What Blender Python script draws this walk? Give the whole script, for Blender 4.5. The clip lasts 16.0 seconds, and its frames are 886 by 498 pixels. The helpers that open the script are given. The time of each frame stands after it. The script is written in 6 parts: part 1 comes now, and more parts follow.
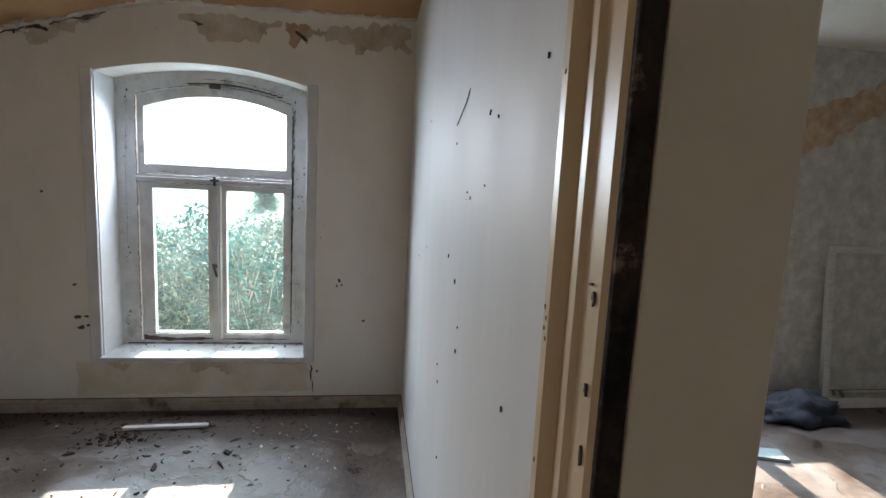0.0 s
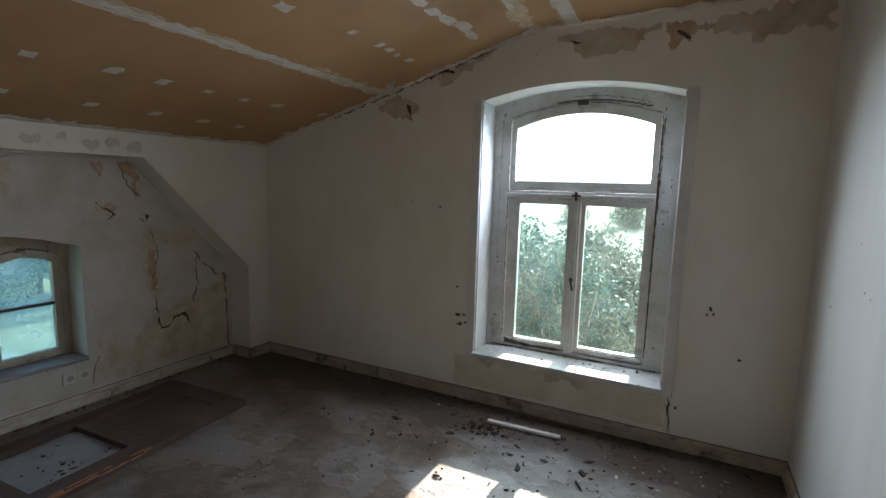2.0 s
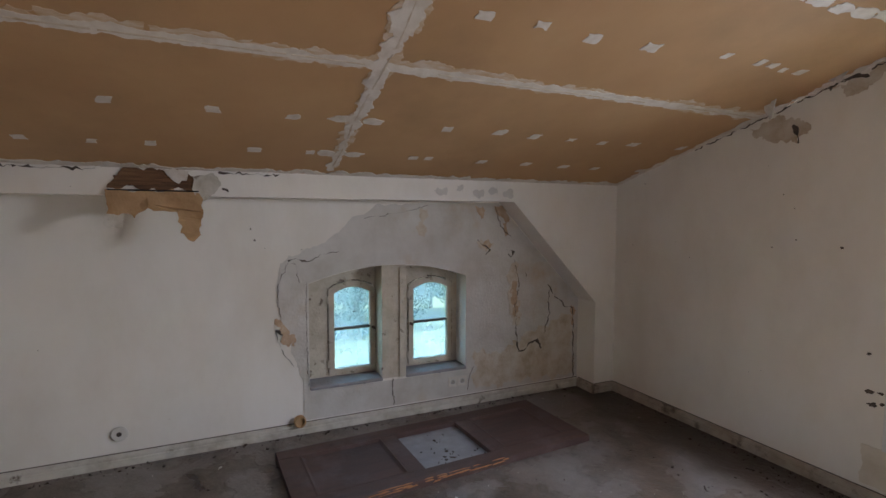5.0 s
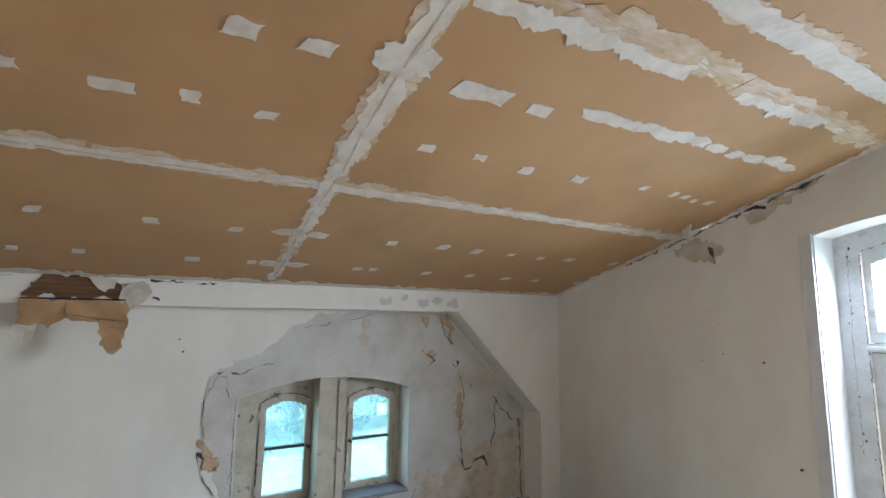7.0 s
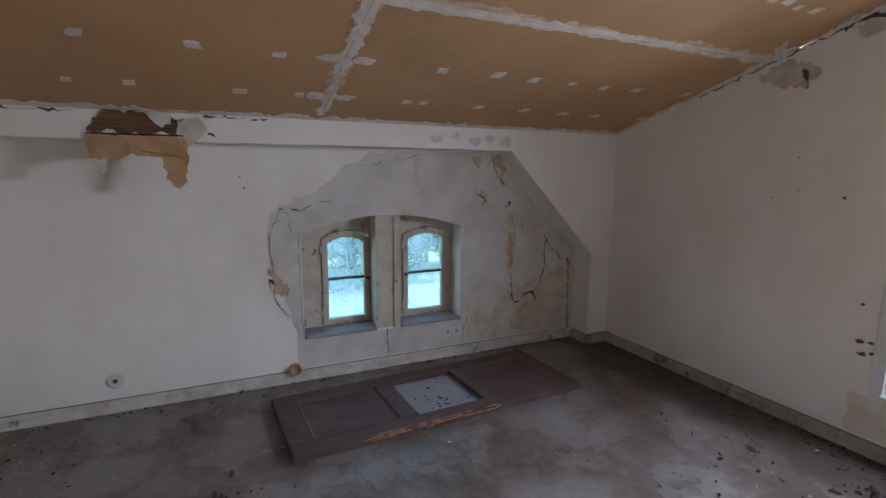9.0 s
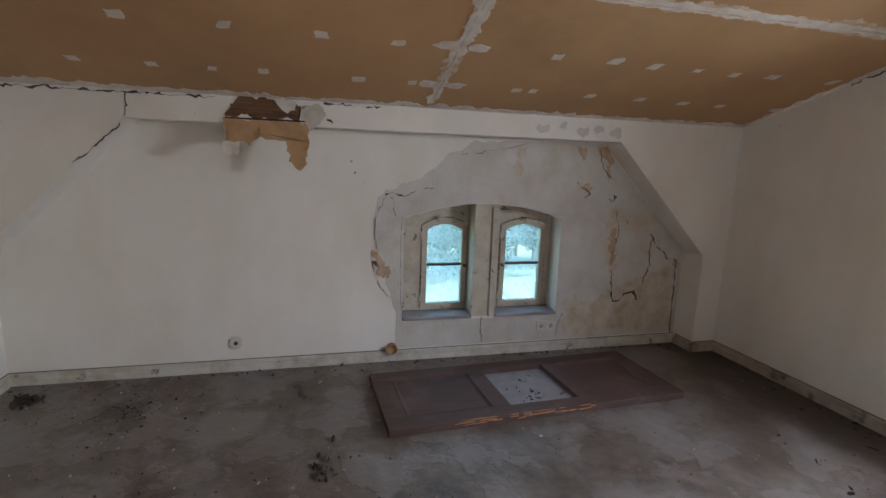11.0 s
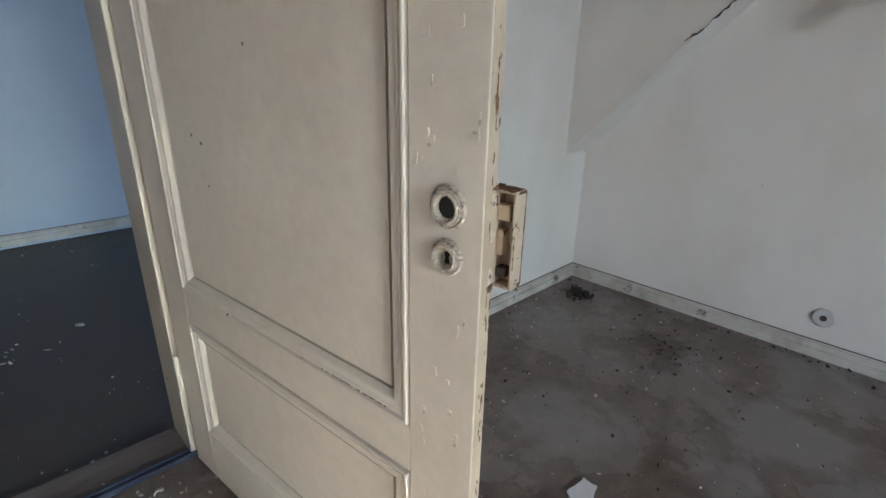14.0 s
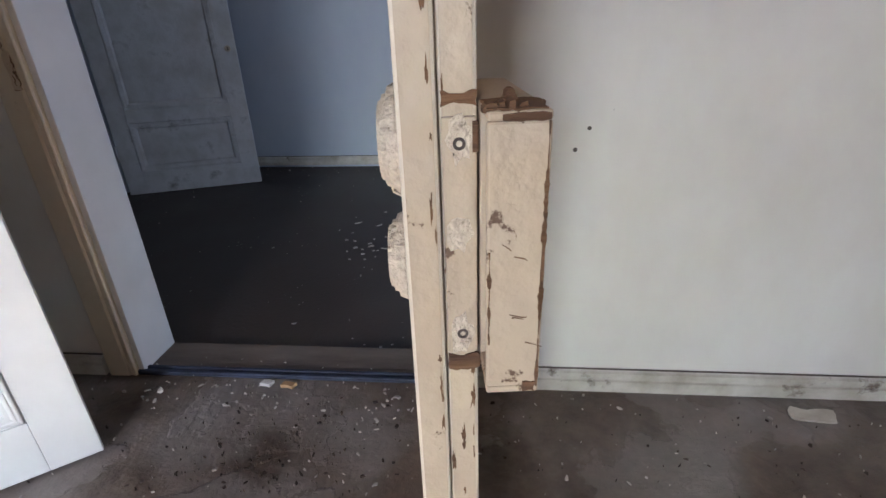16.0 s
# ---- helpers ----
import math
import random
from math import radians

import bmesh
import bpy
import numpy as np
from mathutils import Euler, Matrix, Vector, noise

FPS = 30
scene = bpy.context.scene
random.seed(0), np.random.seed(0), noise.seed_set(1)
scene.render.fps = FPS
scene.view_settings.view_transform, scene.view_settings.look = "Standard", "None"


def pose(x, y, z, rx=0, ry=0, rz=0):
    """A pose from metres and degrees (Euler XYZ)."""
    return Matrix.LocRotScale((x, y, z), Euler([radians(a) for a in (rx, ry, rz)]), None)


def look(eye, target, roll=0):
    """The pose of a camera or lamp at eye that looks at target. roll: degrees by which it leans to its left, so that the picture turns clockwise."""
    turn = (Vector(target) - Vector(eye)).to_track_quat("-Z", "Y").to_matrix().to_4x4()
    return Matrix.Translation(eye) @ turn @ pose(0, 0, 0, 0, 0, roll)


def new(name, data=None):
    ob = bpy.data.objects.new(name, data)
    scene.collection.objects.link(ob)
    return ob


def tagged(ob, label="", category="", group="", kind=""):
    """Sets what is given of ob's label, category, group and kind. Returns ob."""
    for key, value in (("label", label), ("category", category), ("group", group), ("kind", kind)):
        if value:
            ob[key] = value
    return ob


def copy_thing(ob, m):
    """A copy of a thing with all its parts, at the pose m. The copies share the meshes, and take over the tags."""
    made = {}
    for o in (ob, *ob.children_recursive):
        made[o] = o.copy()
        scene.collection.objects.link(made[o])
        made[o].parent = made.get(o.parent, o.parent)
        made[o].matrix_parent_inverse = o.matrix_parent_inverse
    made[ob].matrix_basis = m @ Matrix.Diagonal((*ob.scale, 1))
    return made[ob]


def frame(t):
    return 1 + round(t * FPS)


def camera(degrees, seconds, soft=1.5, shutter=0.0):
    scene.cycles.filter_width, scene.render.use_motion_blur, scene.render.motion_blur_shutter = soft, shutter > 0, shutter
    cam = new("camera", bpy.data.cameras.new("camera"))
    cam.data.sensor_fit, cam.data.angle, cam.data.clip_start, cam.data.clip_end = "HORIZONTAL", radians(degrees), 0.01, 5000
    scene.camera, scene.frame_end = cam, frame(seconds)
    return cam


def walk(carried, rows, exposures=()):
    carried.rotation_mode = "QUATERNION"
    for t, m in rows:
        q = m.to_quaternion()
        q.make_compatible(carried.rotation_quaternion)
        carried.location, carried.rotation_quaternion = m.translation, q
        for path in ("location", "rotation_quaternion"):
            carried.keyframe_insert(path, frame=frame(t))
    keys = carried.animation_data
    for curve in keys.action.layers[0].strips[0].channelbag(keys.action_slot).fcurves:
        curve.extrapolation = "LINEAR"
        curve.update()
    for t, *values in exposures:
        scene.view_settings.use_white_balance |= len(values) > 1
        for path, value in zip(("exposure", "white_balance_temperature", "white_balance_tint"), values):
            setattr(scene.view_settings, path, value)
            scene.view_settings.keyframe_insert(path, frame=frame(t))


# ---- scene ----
cam = camera(85.0, 16.0)
METRES, EYE, TILT, LEAN, TURN = 2.5, 1.49, 0.0, 0.0, -7.6
ROWS = [
    (0.0, -0.0171, -0.0116, 0.0023, -0.425, -7.363, -2.9),
    (0.5, -0.0682, -0.0062, 0.0066, 7.283, -5.932, -2.34),
    (1.0, -0.1132, -0.0022, 0.0012, 13.458, -5.728, -2.05),
    (1.5, -0.1418, 0.0015, -0.0041, 23.91, -6.868, -2.15),
    (2.0, -0.1621, 0.0133, 0.0042, 34.7, -7.48, -1.57),
    (2.5, -0.1669, 0.0202, 0.0066, 45.03, -7.69, -1.3),
    (3.0, -0.1743, 0.0111, 0.0063, 54.51, -7.83, -1.09),
    (3.5, -0.1769, -0.0012, 0.0058, 62.72, -8.45, -0.88),
    (4.0, -0.1813, -0.0141, 0.0037, 69.27, -9.03, -0.83),
    (6.5, -0.1832, -0.0116, 0.0359, 71.5, 4.94, -1.91),
    (7.0, -0.1742, -0.003, 0.0414, 67.17, 7.93, -0.74),
    (7.5, -0.17, 0.0017, 0.0414, 64.86, 6.96, -0.1),
    (8.0, -0.1809, 0.0002, 0.0284, 66.3, 0.72, -0.08),
    (8.5, -0.1953, -0.0025, 0.0019, 70.17, -6.74, 0.07),
    (11.0, -0.205, -0.0345, -0.0137, 83.56, -10.32, -1.98),
    (11.5, -0.2265, -0.0967, -0.0266, 100.83, -11.82, -2.99),
    (12.0, -0.237, -0.1649, -0.0297, 113.87, -13.71, -2.68),
    (12.5, -0.2566, -0.2144, -0.05, 119.16, -15.62, -1.34),
    (13.0, -0.2911, -0.2279, -0.0803, 123.69, -18.16, -0.16),
    (13.5, -0.3767, -0.2139, -0.0913, 134.13, -19.02, -0.33),
    (14.0, -0.4568, -0.2192, -0.103, 143.51, -20.23, -1.11),
    (14.5, -0.5226, -0.2541, -0.1177, 149.23, -23.42, 0.38),
    (15.0, -0.5525, -0.2801, -0.1375, 158.01, -24.28, 2.06),
    (15.5, -0.5974, -0.28, -0.1395, 173.22, -23.82, 2.93),
    (16.0, -0.6405, -0.3127, -0.1481, 192.74, -24.59, 1.94),
]
EXPOSURES = [(0.0, 2.6, 6950, 14), (1.0, 2.25, 6850, 8), (1.8, 2.15, 7000, 11), (2.6, 2.4, 7400, 18), (3.5, 2.7, 7750, 37), (4.2, 2.6, 7600, 32), (6.4, 4.05, 6550, 11), (7.0, 3.7, 6550, 11), (7.5, 3.55, 6550, 11), (8.0, 3.13, 6500, 16), (8.5, 3.03, 6500, 23), (11.0, 3.15, 7150, 21), (11.5, 3.4, 7100, 15), (12.5, 3.5, 6500, 14), (13.5, 3.5, 6450, 14), (14.5, 3.45, 6300, 17), (15.5, 3.5, 6400, 23), (16.0, 3.55, 6750, 25)]
walk(cam, [(t, pose(0, 0, EYE, TILT, LEAN, TURN) @ pose(METRES * x, METRES * y, METRES * z, 90 + pitch, roll, yaw)) for t, x, y, z, yaw, pitch, roll in ROWS], exposures=EXPOSURES)

# ---- world and sun ----
SUN_UP, SUN_SIDE, LAMP, BACK_LAMP = 24.5, 2.0, 6.5, 1.9
world = bpy.data.worlds.new("World")
scene.world = world
world.use_nodes = True
wn = world.node_tree.nodes
sky = wn.new("ShaderNodeTexSky")
sky.sky_type = "NISHITA"
sky.sun_disc = False
sky.sun_elevation = radians(SUN_UP)
sky.sun_rotation = radians(SUN_SIDE)
wn["Background"].inputs["Strength"].default_value = 0.15
world.node_tree.links.new(sky.outputs[0], wn["Background"].inputs["Color"])
sun_data = bpy.data.lights.new("sun", "SUN")
sun_data.energy, sun_data.angle, sun_data.color = 5.0, radians(0.55), (1.0, 0.93, 0.83)
sun = new("sun", sun_data)
sun.matrix_world = look((0, 30, 14), (-30 * math.tan(radians(SUN_SIDE)), 0, 14 - 30 * math.tan(radians(SUN_UP))))


def window_light(x, y, z, w, h, watts):
    """The bright sky in a window's top light, as a lamp set in the opening."""
    d = bpy.data.lights.new("window_sky", "AREA")
    d.shape, d.size, d.size_y, d.energy, d.color = "RECTANGLE", w, h, watts, (0.74, 0.91, 1.18)
    d.spread = radians(150)
    new("window_sky", d).matrix_world = look((x, y, z), (x, y - 1, z - 0.85))


def portal(x, y, z, w, h, aim):
    """A window's opening, named to the renderer as a way in for the sky's light."""
    d = bpy.data.lights.new("window_portal", "AREA")
    d.shape, d.size, d.size_y = "RECTANGLE", w, h
    d.cycles.is_portal = True
    new("window_portal", d).matrix_world = look((x, y, z), aim)


# ---- the plan ----
XE, XB = 0.18, 0.318           # partition between the two front rooms
XF, XW = -3.64, -3.86          # knee wall: front plane, recessed plane
YN, YO = 3.11, 3.58            # window wall: inside, outside
YS, YC = -1.89, -2.07          # wall to the dark back room
XBE = 5.2                      # far side of the second front room
YCS = -4.87                    # far side of the back room
RISE = 0.292                   # slope of the boarded ceiling
CREASE = -1.33


def roof(x):
    """The underside of the boarded ceiling."""
    if x < CREASE:
        return 1.787 + RISE * (x - XF)
    return 1.787 + RISE * (CREASE - XF) + 0.022 * (x - CREASE)


# ---- materials ----
def material(name, stops, scale=3.0, detail=6.0, rough=(0.7, 0.9), bump=0.15, fine=60.0, metal=0.0, stretch=(1, 1, 1),
             dirt=None, dirt_scale=1.0, dirt_from=0.58, dirt_to=0.72, flecks=None, fleck_scale=40.0, fleck_size=0.12,
             spec=0.5, vary=0.0, warp=0.0, mottle=0.0, mottle_scale=16.0, stains=(), band=None, flake=None):
    m = bpy.data.materials.new(name)
    m.use_nodes = True
    t = m.node_tree
    n, l = t.nodes, t.links
    p = n["Principled BSDF"]
    tc = n.new("ShaderNodeTexCoord")
    mp = n.new("ShaderNodeMapping")
    mp.inputs["Scale"].default_value = stretch
    l.new(tc.outputs["Object"], mp.inputs["Vector"])
    co = mp.outputs["Vector"]
    a = n.new("ShaderNodeTexNoise")
    a.inputs["Scale"].default_value, a.inputs["Detail"].default_value, a.inputs["Roughness"].default_value = scale, detail, 0.62
    a.inputs["Distortion"].default_value = warp
    l.new(co, a.inputs["Vector"])
    r = n.new("ShaderNodeValToRGB")
    e = r.color_ramp.elements
    e[0].position, e[0].color = stops[0][0], (*stops[0][1], 1)
    e[1].position, e[1].color = stops[-1][0], (*stops[-1][1], 1)
    for pos, c in stops[1:-1]:
        e.new(pos).color = (*c, 1)
    l.new(a.outputs["Fac"], r.inputs["Fac"])
    col = r.outputs["Color"]
    if dirt:
        b = n.new("ShaderNodeTexNoise")
        b.inputs["Scale"].default_value, b.inputs["Detail"].default_value, b.inputs["Roughness"].default_value = dirt_scale, 8, 0.65
        l.new(tc.outputs["Object"], b.inputs["Vector"])
        mr = n.new("ShaderNodeMapRange")
        mr.inputs["From Min"].default_value, mr.inputs["From Max"].default_value = dirt_from, dirt_to
        l.new(b.outputs["Fac"], mr.inputs["Value"])
        mx = n.new("ShaderNodeMix")
        mx.data_type = "RGBA"
        l.new(mr.outputs["Result"], mx.inputs["Factor"])
        l.new(col, mx.inputs["A"])
        mx.inputs["B"].default_value = (*dirt, 1)
        col = mx.outputs["Result"]
    if flecks:
        v = n.new("ShaderNodeTexVoronoi")
        v.inputs["Scale"].default_value = fleck_scale
        l.new(tc.outputs["Object"], v.inputs["Vector"])
        gate = n.new("ShaderNodeTexNoise")
        gate.inputs["Scale"].default_value = fleck_scale * 0.12
        l.new(tc.outputs["Object"], gate.inputs["Vector"])
        sub = n.new("ShaderNodeMath")
        sub.operation = "MULTIPLY_ADD"
        l.new(gate.outputs["Fac"], sub.inputs[0])
        sub.inputs[1].default_value, sub.inputs[2].default_value = 0.6, fleck_size - 0.36
        lt = n.new("ShaderNodeMath")
        lt.operation = "LESS_THAN"
        l.new(v.outputs["Distance"], lt.inputs[0])
        l.new(sub.outputs[0], lt.inputs[1])
        mx = n.new("ShaderNodeMix")
        mx.data_type = "RGBA"
        l.new(lt.outputs[0], mx.inputs["Factor"])
        l.new(col, mx.inputs["A"])
        mx.inputs["B"].default_value = (*flecks, 1)
        col = mx.outputs["Result"]
    mot = None
    if mottle:
        mot = n.new("ShaderNodeTexNoise")
        mot.inputs["Scale"].default_value, mot.inputs["Detail"].default_value, mot.inputs["Roughness"].default_value = mottle_scale, 10, 0.7
        l.new(tc.outputs["Object"], mot.inputs["Vector"])
        mr = n.new("ShaderNodeMapRange")
        mr.inputs["From Min"].default_value, mr.inputs["From Max"].default_value = 0.3, 0.7
        mr.inputs["To Min"].default_value, mr.inputs["To Max"].default_value = 1 - mottle, 1 + mottle
        l.new(mot.outputs["Fac"], mr.inputs["Value"])
        hs = n.new("ShaderNodeHueSaturation")
        l.new(mr.outputs["Result"], hs.inputs["Value"])
        l.new(col, hs.inputs["Color"])
        col = hs.outputs["Color"]
    lay = None
    if flake:
        # a worn upper layer with crisp, broken edges
        fl = n.new("ShaderNodeTexNoise")
        fl.inputs["Scale"].default_value, fl.inputs["Detail"].default_value, fl.inputs["Roughness"].default_value = flake[0], 12, 0.53
        l.new(tc.outputs["Object"], fl.inputs["Vector"])
        lay = n.new("ShaderNodeMapRange")
        lay.inputs["From Min"].default_value, lay.inputs["From Max"].default_value = 0.515, 0.53
        l.new(fl.outputs["Fac"], lay.inputs["Value"])
        mx = n.new("ShaderNodeMix")
        mx.data_type = "RGBA"
        half = n.new("ShaderNodeMath")
        half.operation = "MULTIPLY"
        half.inputs[1].default_value = flake[1]
        l.new(lay.outputs["Result"], half.inputs[0])
        l.new(half.outputs[0], mx.inputs["Factor"])
        l.new(col, mx.inputs["A"])
        mx.inputs["B"].default_value = (*flake[2], 1)
        col = mx.outputs["Result"]
        # a thin dirty line along the layer's broken rim
        rim = n.new("ShaderNodeMath")
        rim.operation = "COMPARE"
        l.new(fl.outputs["Fac"], rim.inputs[0])
        rim.inputs[1].default_value, rim.inputs[2].default_value = 0.512, 0.004
        gap = n.new("ShaderNodeMath")
        gap.operation = "MULTIPLY"
        broken = n.new("ShaderNodeMapRange")
        broken.inputs["From Min"].default_value, broken.inputs["From Max"].default_value = 0.50, 0.62
        broken.inputs["To Max"].default_value = 0.5
        l.new(mot.outputs["Fac"], broken.inputs["Value"])
        l.new(rim.outputs[0], gap.inputs[0])
        l.new(broken.outputs["Result"], gap.inputs[1])
        mx = n.new("ShaderNodeMix")
        mx.data_type = "RGBA"
        l.new(gap.outputs[0], mx.inputs["Factor"])
        l.new(col, mx.inputs["A"])
        mx.inputs["B"].default_value = (0.045, 0.028, 0.019, 1)
        col = mx.outputs["Result"]
    if stains:
        # soft-edged blobs: real stains, and floor lightened where the sun falls
        edge = n.new("ShaderNodeTexNoise")
        edge.inputs["Scale"].default_value, edge.inputs["Detail"].default_value = 6, 8
        l.new(tc.outputs["Object"], edge.inputs["Vector"])
        for sx, sy, sr, strength, tone in stains:
            far = n.new("ShaderNodeVectorMath")
            far.operation = "DISTANCE"
            l.new(tc.outputs["Object"], far.inputs[0])
            far.inputs[1].default_value = (sx, sy, 0)
            add = n.new("ShaderNodeMath")
            add.operation = "MULTIPLY_ADD"
            l.new(edge.outputs["Fac"], add.inputs[0])
            add.inputs[1].default_value = sr * 1.8
            l.new(far.outputs["Value"], add.inputs[2])
            mr = n.new("ShaderNodeMapRange")
            mr.interpolation_type = "SMOOTHSTEP"
            mr.inputs["From Min"].default_value, mr.inputs["From Max"].default_value = sr * 1.9, sr * 1.35
            mr.inputs["To Max"].default_value = strength
            l.new(add.outputs[0], mr.inputs["Value"])
            mx = n.new("ShaderNodeMix")
            mx.data_type = "RGBA"
            l.new(mr.outputs["Result"], mx.inputs["Factor"])
            l.new(col, mx.inputs["A"])
            mx.inputs["B"].default_value = (*tone, 1)
            col = mx.outputs["Result"]
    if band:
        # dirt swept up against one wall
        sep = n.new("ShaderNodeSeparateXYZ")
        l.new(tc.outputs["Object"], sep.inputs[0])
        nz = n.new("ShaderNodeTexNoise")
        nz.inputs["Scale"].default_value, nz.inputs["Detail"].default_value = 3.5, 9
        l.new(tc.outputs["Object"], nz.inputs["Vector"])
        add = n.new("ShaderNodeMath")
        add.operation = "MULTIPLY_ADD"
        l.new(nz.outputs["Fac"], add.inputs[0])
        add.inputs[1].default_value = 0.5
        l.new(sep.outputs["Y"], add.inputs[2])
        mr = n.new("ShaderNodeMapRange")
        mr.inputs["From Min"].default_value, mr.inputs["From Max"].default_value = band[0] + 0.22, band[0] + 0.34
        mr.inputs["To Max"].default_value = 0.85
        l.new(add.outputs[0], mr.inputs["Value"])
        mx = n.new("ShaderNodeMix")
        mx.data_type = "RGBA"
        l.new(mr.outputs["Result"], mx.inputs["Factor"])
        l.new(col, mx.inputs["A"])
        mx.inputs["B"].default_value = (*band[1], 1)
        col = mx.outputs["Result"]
    if vary:
        oi = n.new("ShaderNodeNewGeometry")
        hs = n.new("ShaderNodeHueSaturation")
        mr = n.new("ShaderNodeMapRange")
        mr.inputs["To Min"].default_value, mr.inputs["To Max"].default_value = 1 - vary, 1 + vary
        l.new(oi.outputs["Random Per Island"], mr.inputs["Value"])
        l.new(mr.outputs["Result"], hs.inputs["Value"])
        l.new(col, hs.inputs["Color"])
        col = hs.outputs["Color"]
    l.new(col, p.inputs["Base Color"])
    f = n.new("ShaderNodeTexNoise")
    f.inputs["Scale"].default_value, f.inputs["Detail"].default_value = fine, 5
    l.new(co, f.inputs["Vector"])
    mr = n.new("ShaderNodeMapRange")
    mr.inputs["From Min"].default_value, mr.inputs["From Max"].default_value = 0.3, 0.7
    mr.inputs["To Min"].default_value, mr.inputs["To Max"].default_value = rough
    l.new(a.outputs["Fac"], mr.inputs["Value"])
    l.new(mr.outputs["Result"], p.inputs["Roughness"])
    p.inputs["Metallic"].default_value = metal
    p.inputs["Specular IOR Level"].default_value = spec
    if bump:
        add = n.new("ShaderNodeMath")
        add.operation = "MULTIPLY_ADD"
        l.new(f.outputs["Fac"], add.inputs[0])
        add.inputs[1].default_value = 0.35 if flake else 1.0
        l.new(a.outputs["Fac"], add.inputs[2])
        if mot:
            more = n.new("ShaderNodeMath")
            more.operation = "MULTIPLY_ADD"
            l.new(mot.outputs["Fac"], more.inputs[0])
            more.inputs[1].default_value = 1.6
            l.new(add.outputs[0], more.inputs[2])
            add = more
        if lay:
            more = n.new("ShaderNodeMath")
            more.operation = "MULTIPLY_ADD"
            l.new(lay.outputs["Result"], more.inputs[0])
            more.inputs[1].default_value = 0.7
            l.new(add.outputs[0], more.inputs[2])
            add = more
        bp = n.new("ShaderNodeBump")
        bp.inputs["Strength"].default_value, bp.inputs["Distance"].default_value = bump, 0.012
        l.new(add.outputs[0], bp.inputs["Height"])
        l.new(bp.outputs["Normal"], p.inputs["Normal"])
    return m


M = {}
M["wall"] = material("old white wall paint", [(0.3, (0.68, 0.635, 0.56)), (0.55, (0.765, 0.735, 0.675)), (0.75, (0.80, 0.775, 0.73))],
                     scale=1.6, rough=(0.55, 0.75), bump=0.06, fine=45, stretch=(1, 1, 0.6),
                     flecks=(0.10, 0.08, 0.06), fleck_scale=15, fleck_size=0.036)
M["gloss_wall"] = material("glossy painted wall", [(0.3, (0.58, 0.57, 0.53)), (0.7, (0.66, 0.655, 0.635))],
                           scale=2.4, rough=(0.55, 0.68), bump=0.05, fine=14, stretch=(1.6, 1.6, 0.22), spec=0.3,
                           flecks=(0.10, 0.08, 0.06), fleck_scale=11, fleck_size=0.045)
M["tan_wall"] = material("yellowed wall paint", [(0.3, (0.55, 0.475, 0.37)), (0.55, (0.66, 0.60, 0.505)), (0.75, (0.73, 0.69, 0.62))], scale=4, detail=8, rough=(0.6, 0.8), bump=0.12)
M["plaster"] = material("bare grey plaster", [(0.28, (0.46, 0.425, 0.37)), (0.5, (0.555, 0.53, 0.487)), (0.7, (0.62, 0.60, 0.56))],
                        scale=3.5, rough=(0.85, 0.95), bump=0.3, fine=50, dirt=(0.50, 0.40, 0.29), dirt_scale=2.6, dirt_from=0.56, dirt_to=0.75)
M["stain"] = material("damp tan plaster stain", [(0.3, (0.40, 0.31, 0.21)), (0.48, (0.54, 0.46, 0.36)), (0.62, (0.61, 0.56, 0.48))],
                      scale=7, rough=(0.85, 0.95), bump=0.35)
M["ochre"] = material("ochre bare render", [(0.3, (0.36, 0.225, 0.13)), (0.55, (0.50, 0.36, 0.245)), (0.7, (0.57, 0.48, 0.385))], scale=14, detail=9, bump=0.3)
M["dark_hole"] = material("dark cracked plaster", [(0.3, (0.03, 0.025, 0.02)), (0.7, (0.12, 0.09, 0.07))], scale=20, bump=0.5)
M["old_paper"] = material("mottled old wallpaper", [(0.35, (0.42, 0.40, 0.36)), (0.5, (0.50, 0.48, 0.44)), (0.65, (0.60, 0.58, 0.54))],
                          scale=9, detail=3, rough=(0.8, 0.9), bump=0.1, dirt=(0.34, 0.30, 0.25), dirt_scale=1.4)
M["board"] = material("brown plasterboard", [(0.3, (0.41, 0.235, 0.108)), (0.7, (0.49, 0.30, 0.148))], scale=1.3, detail=4, rough=(0.8, 0.9),
                      bump=0.03, dirt=(0.33, 0.20, 0.10), dirt_scale=0.9, dirt_from=0.5, dirt_to=0.8)
M["filler"] = material("white joint filler", [(0.3, (0.53, 0.47, 0.40)), (0.6, (0.67, 0.63, 0.57))], scale=12, rough=(0.8, 0.95), bump=0.1,
                       dirt=(0.50, 0.38, 0.26), dirt_scale=9, dirt_from=0.6, dirt_to=0.8)
BROWN, PALE = (0.045, 0.027, 0.016), (0.25, 0.232, 0.22)
M["thin_filler"] = material("thin smeared filler", [(0.36, (0.47, 0.315, 0.175)), (0.50, (0.55, 0.42, 0.29)), (0.66, (0.63, 0.55, 0.46))], scale=14, detail=9, rough=(0.8, 0.95), bump=0.08, stretch=(1.5, 0.5, 1))
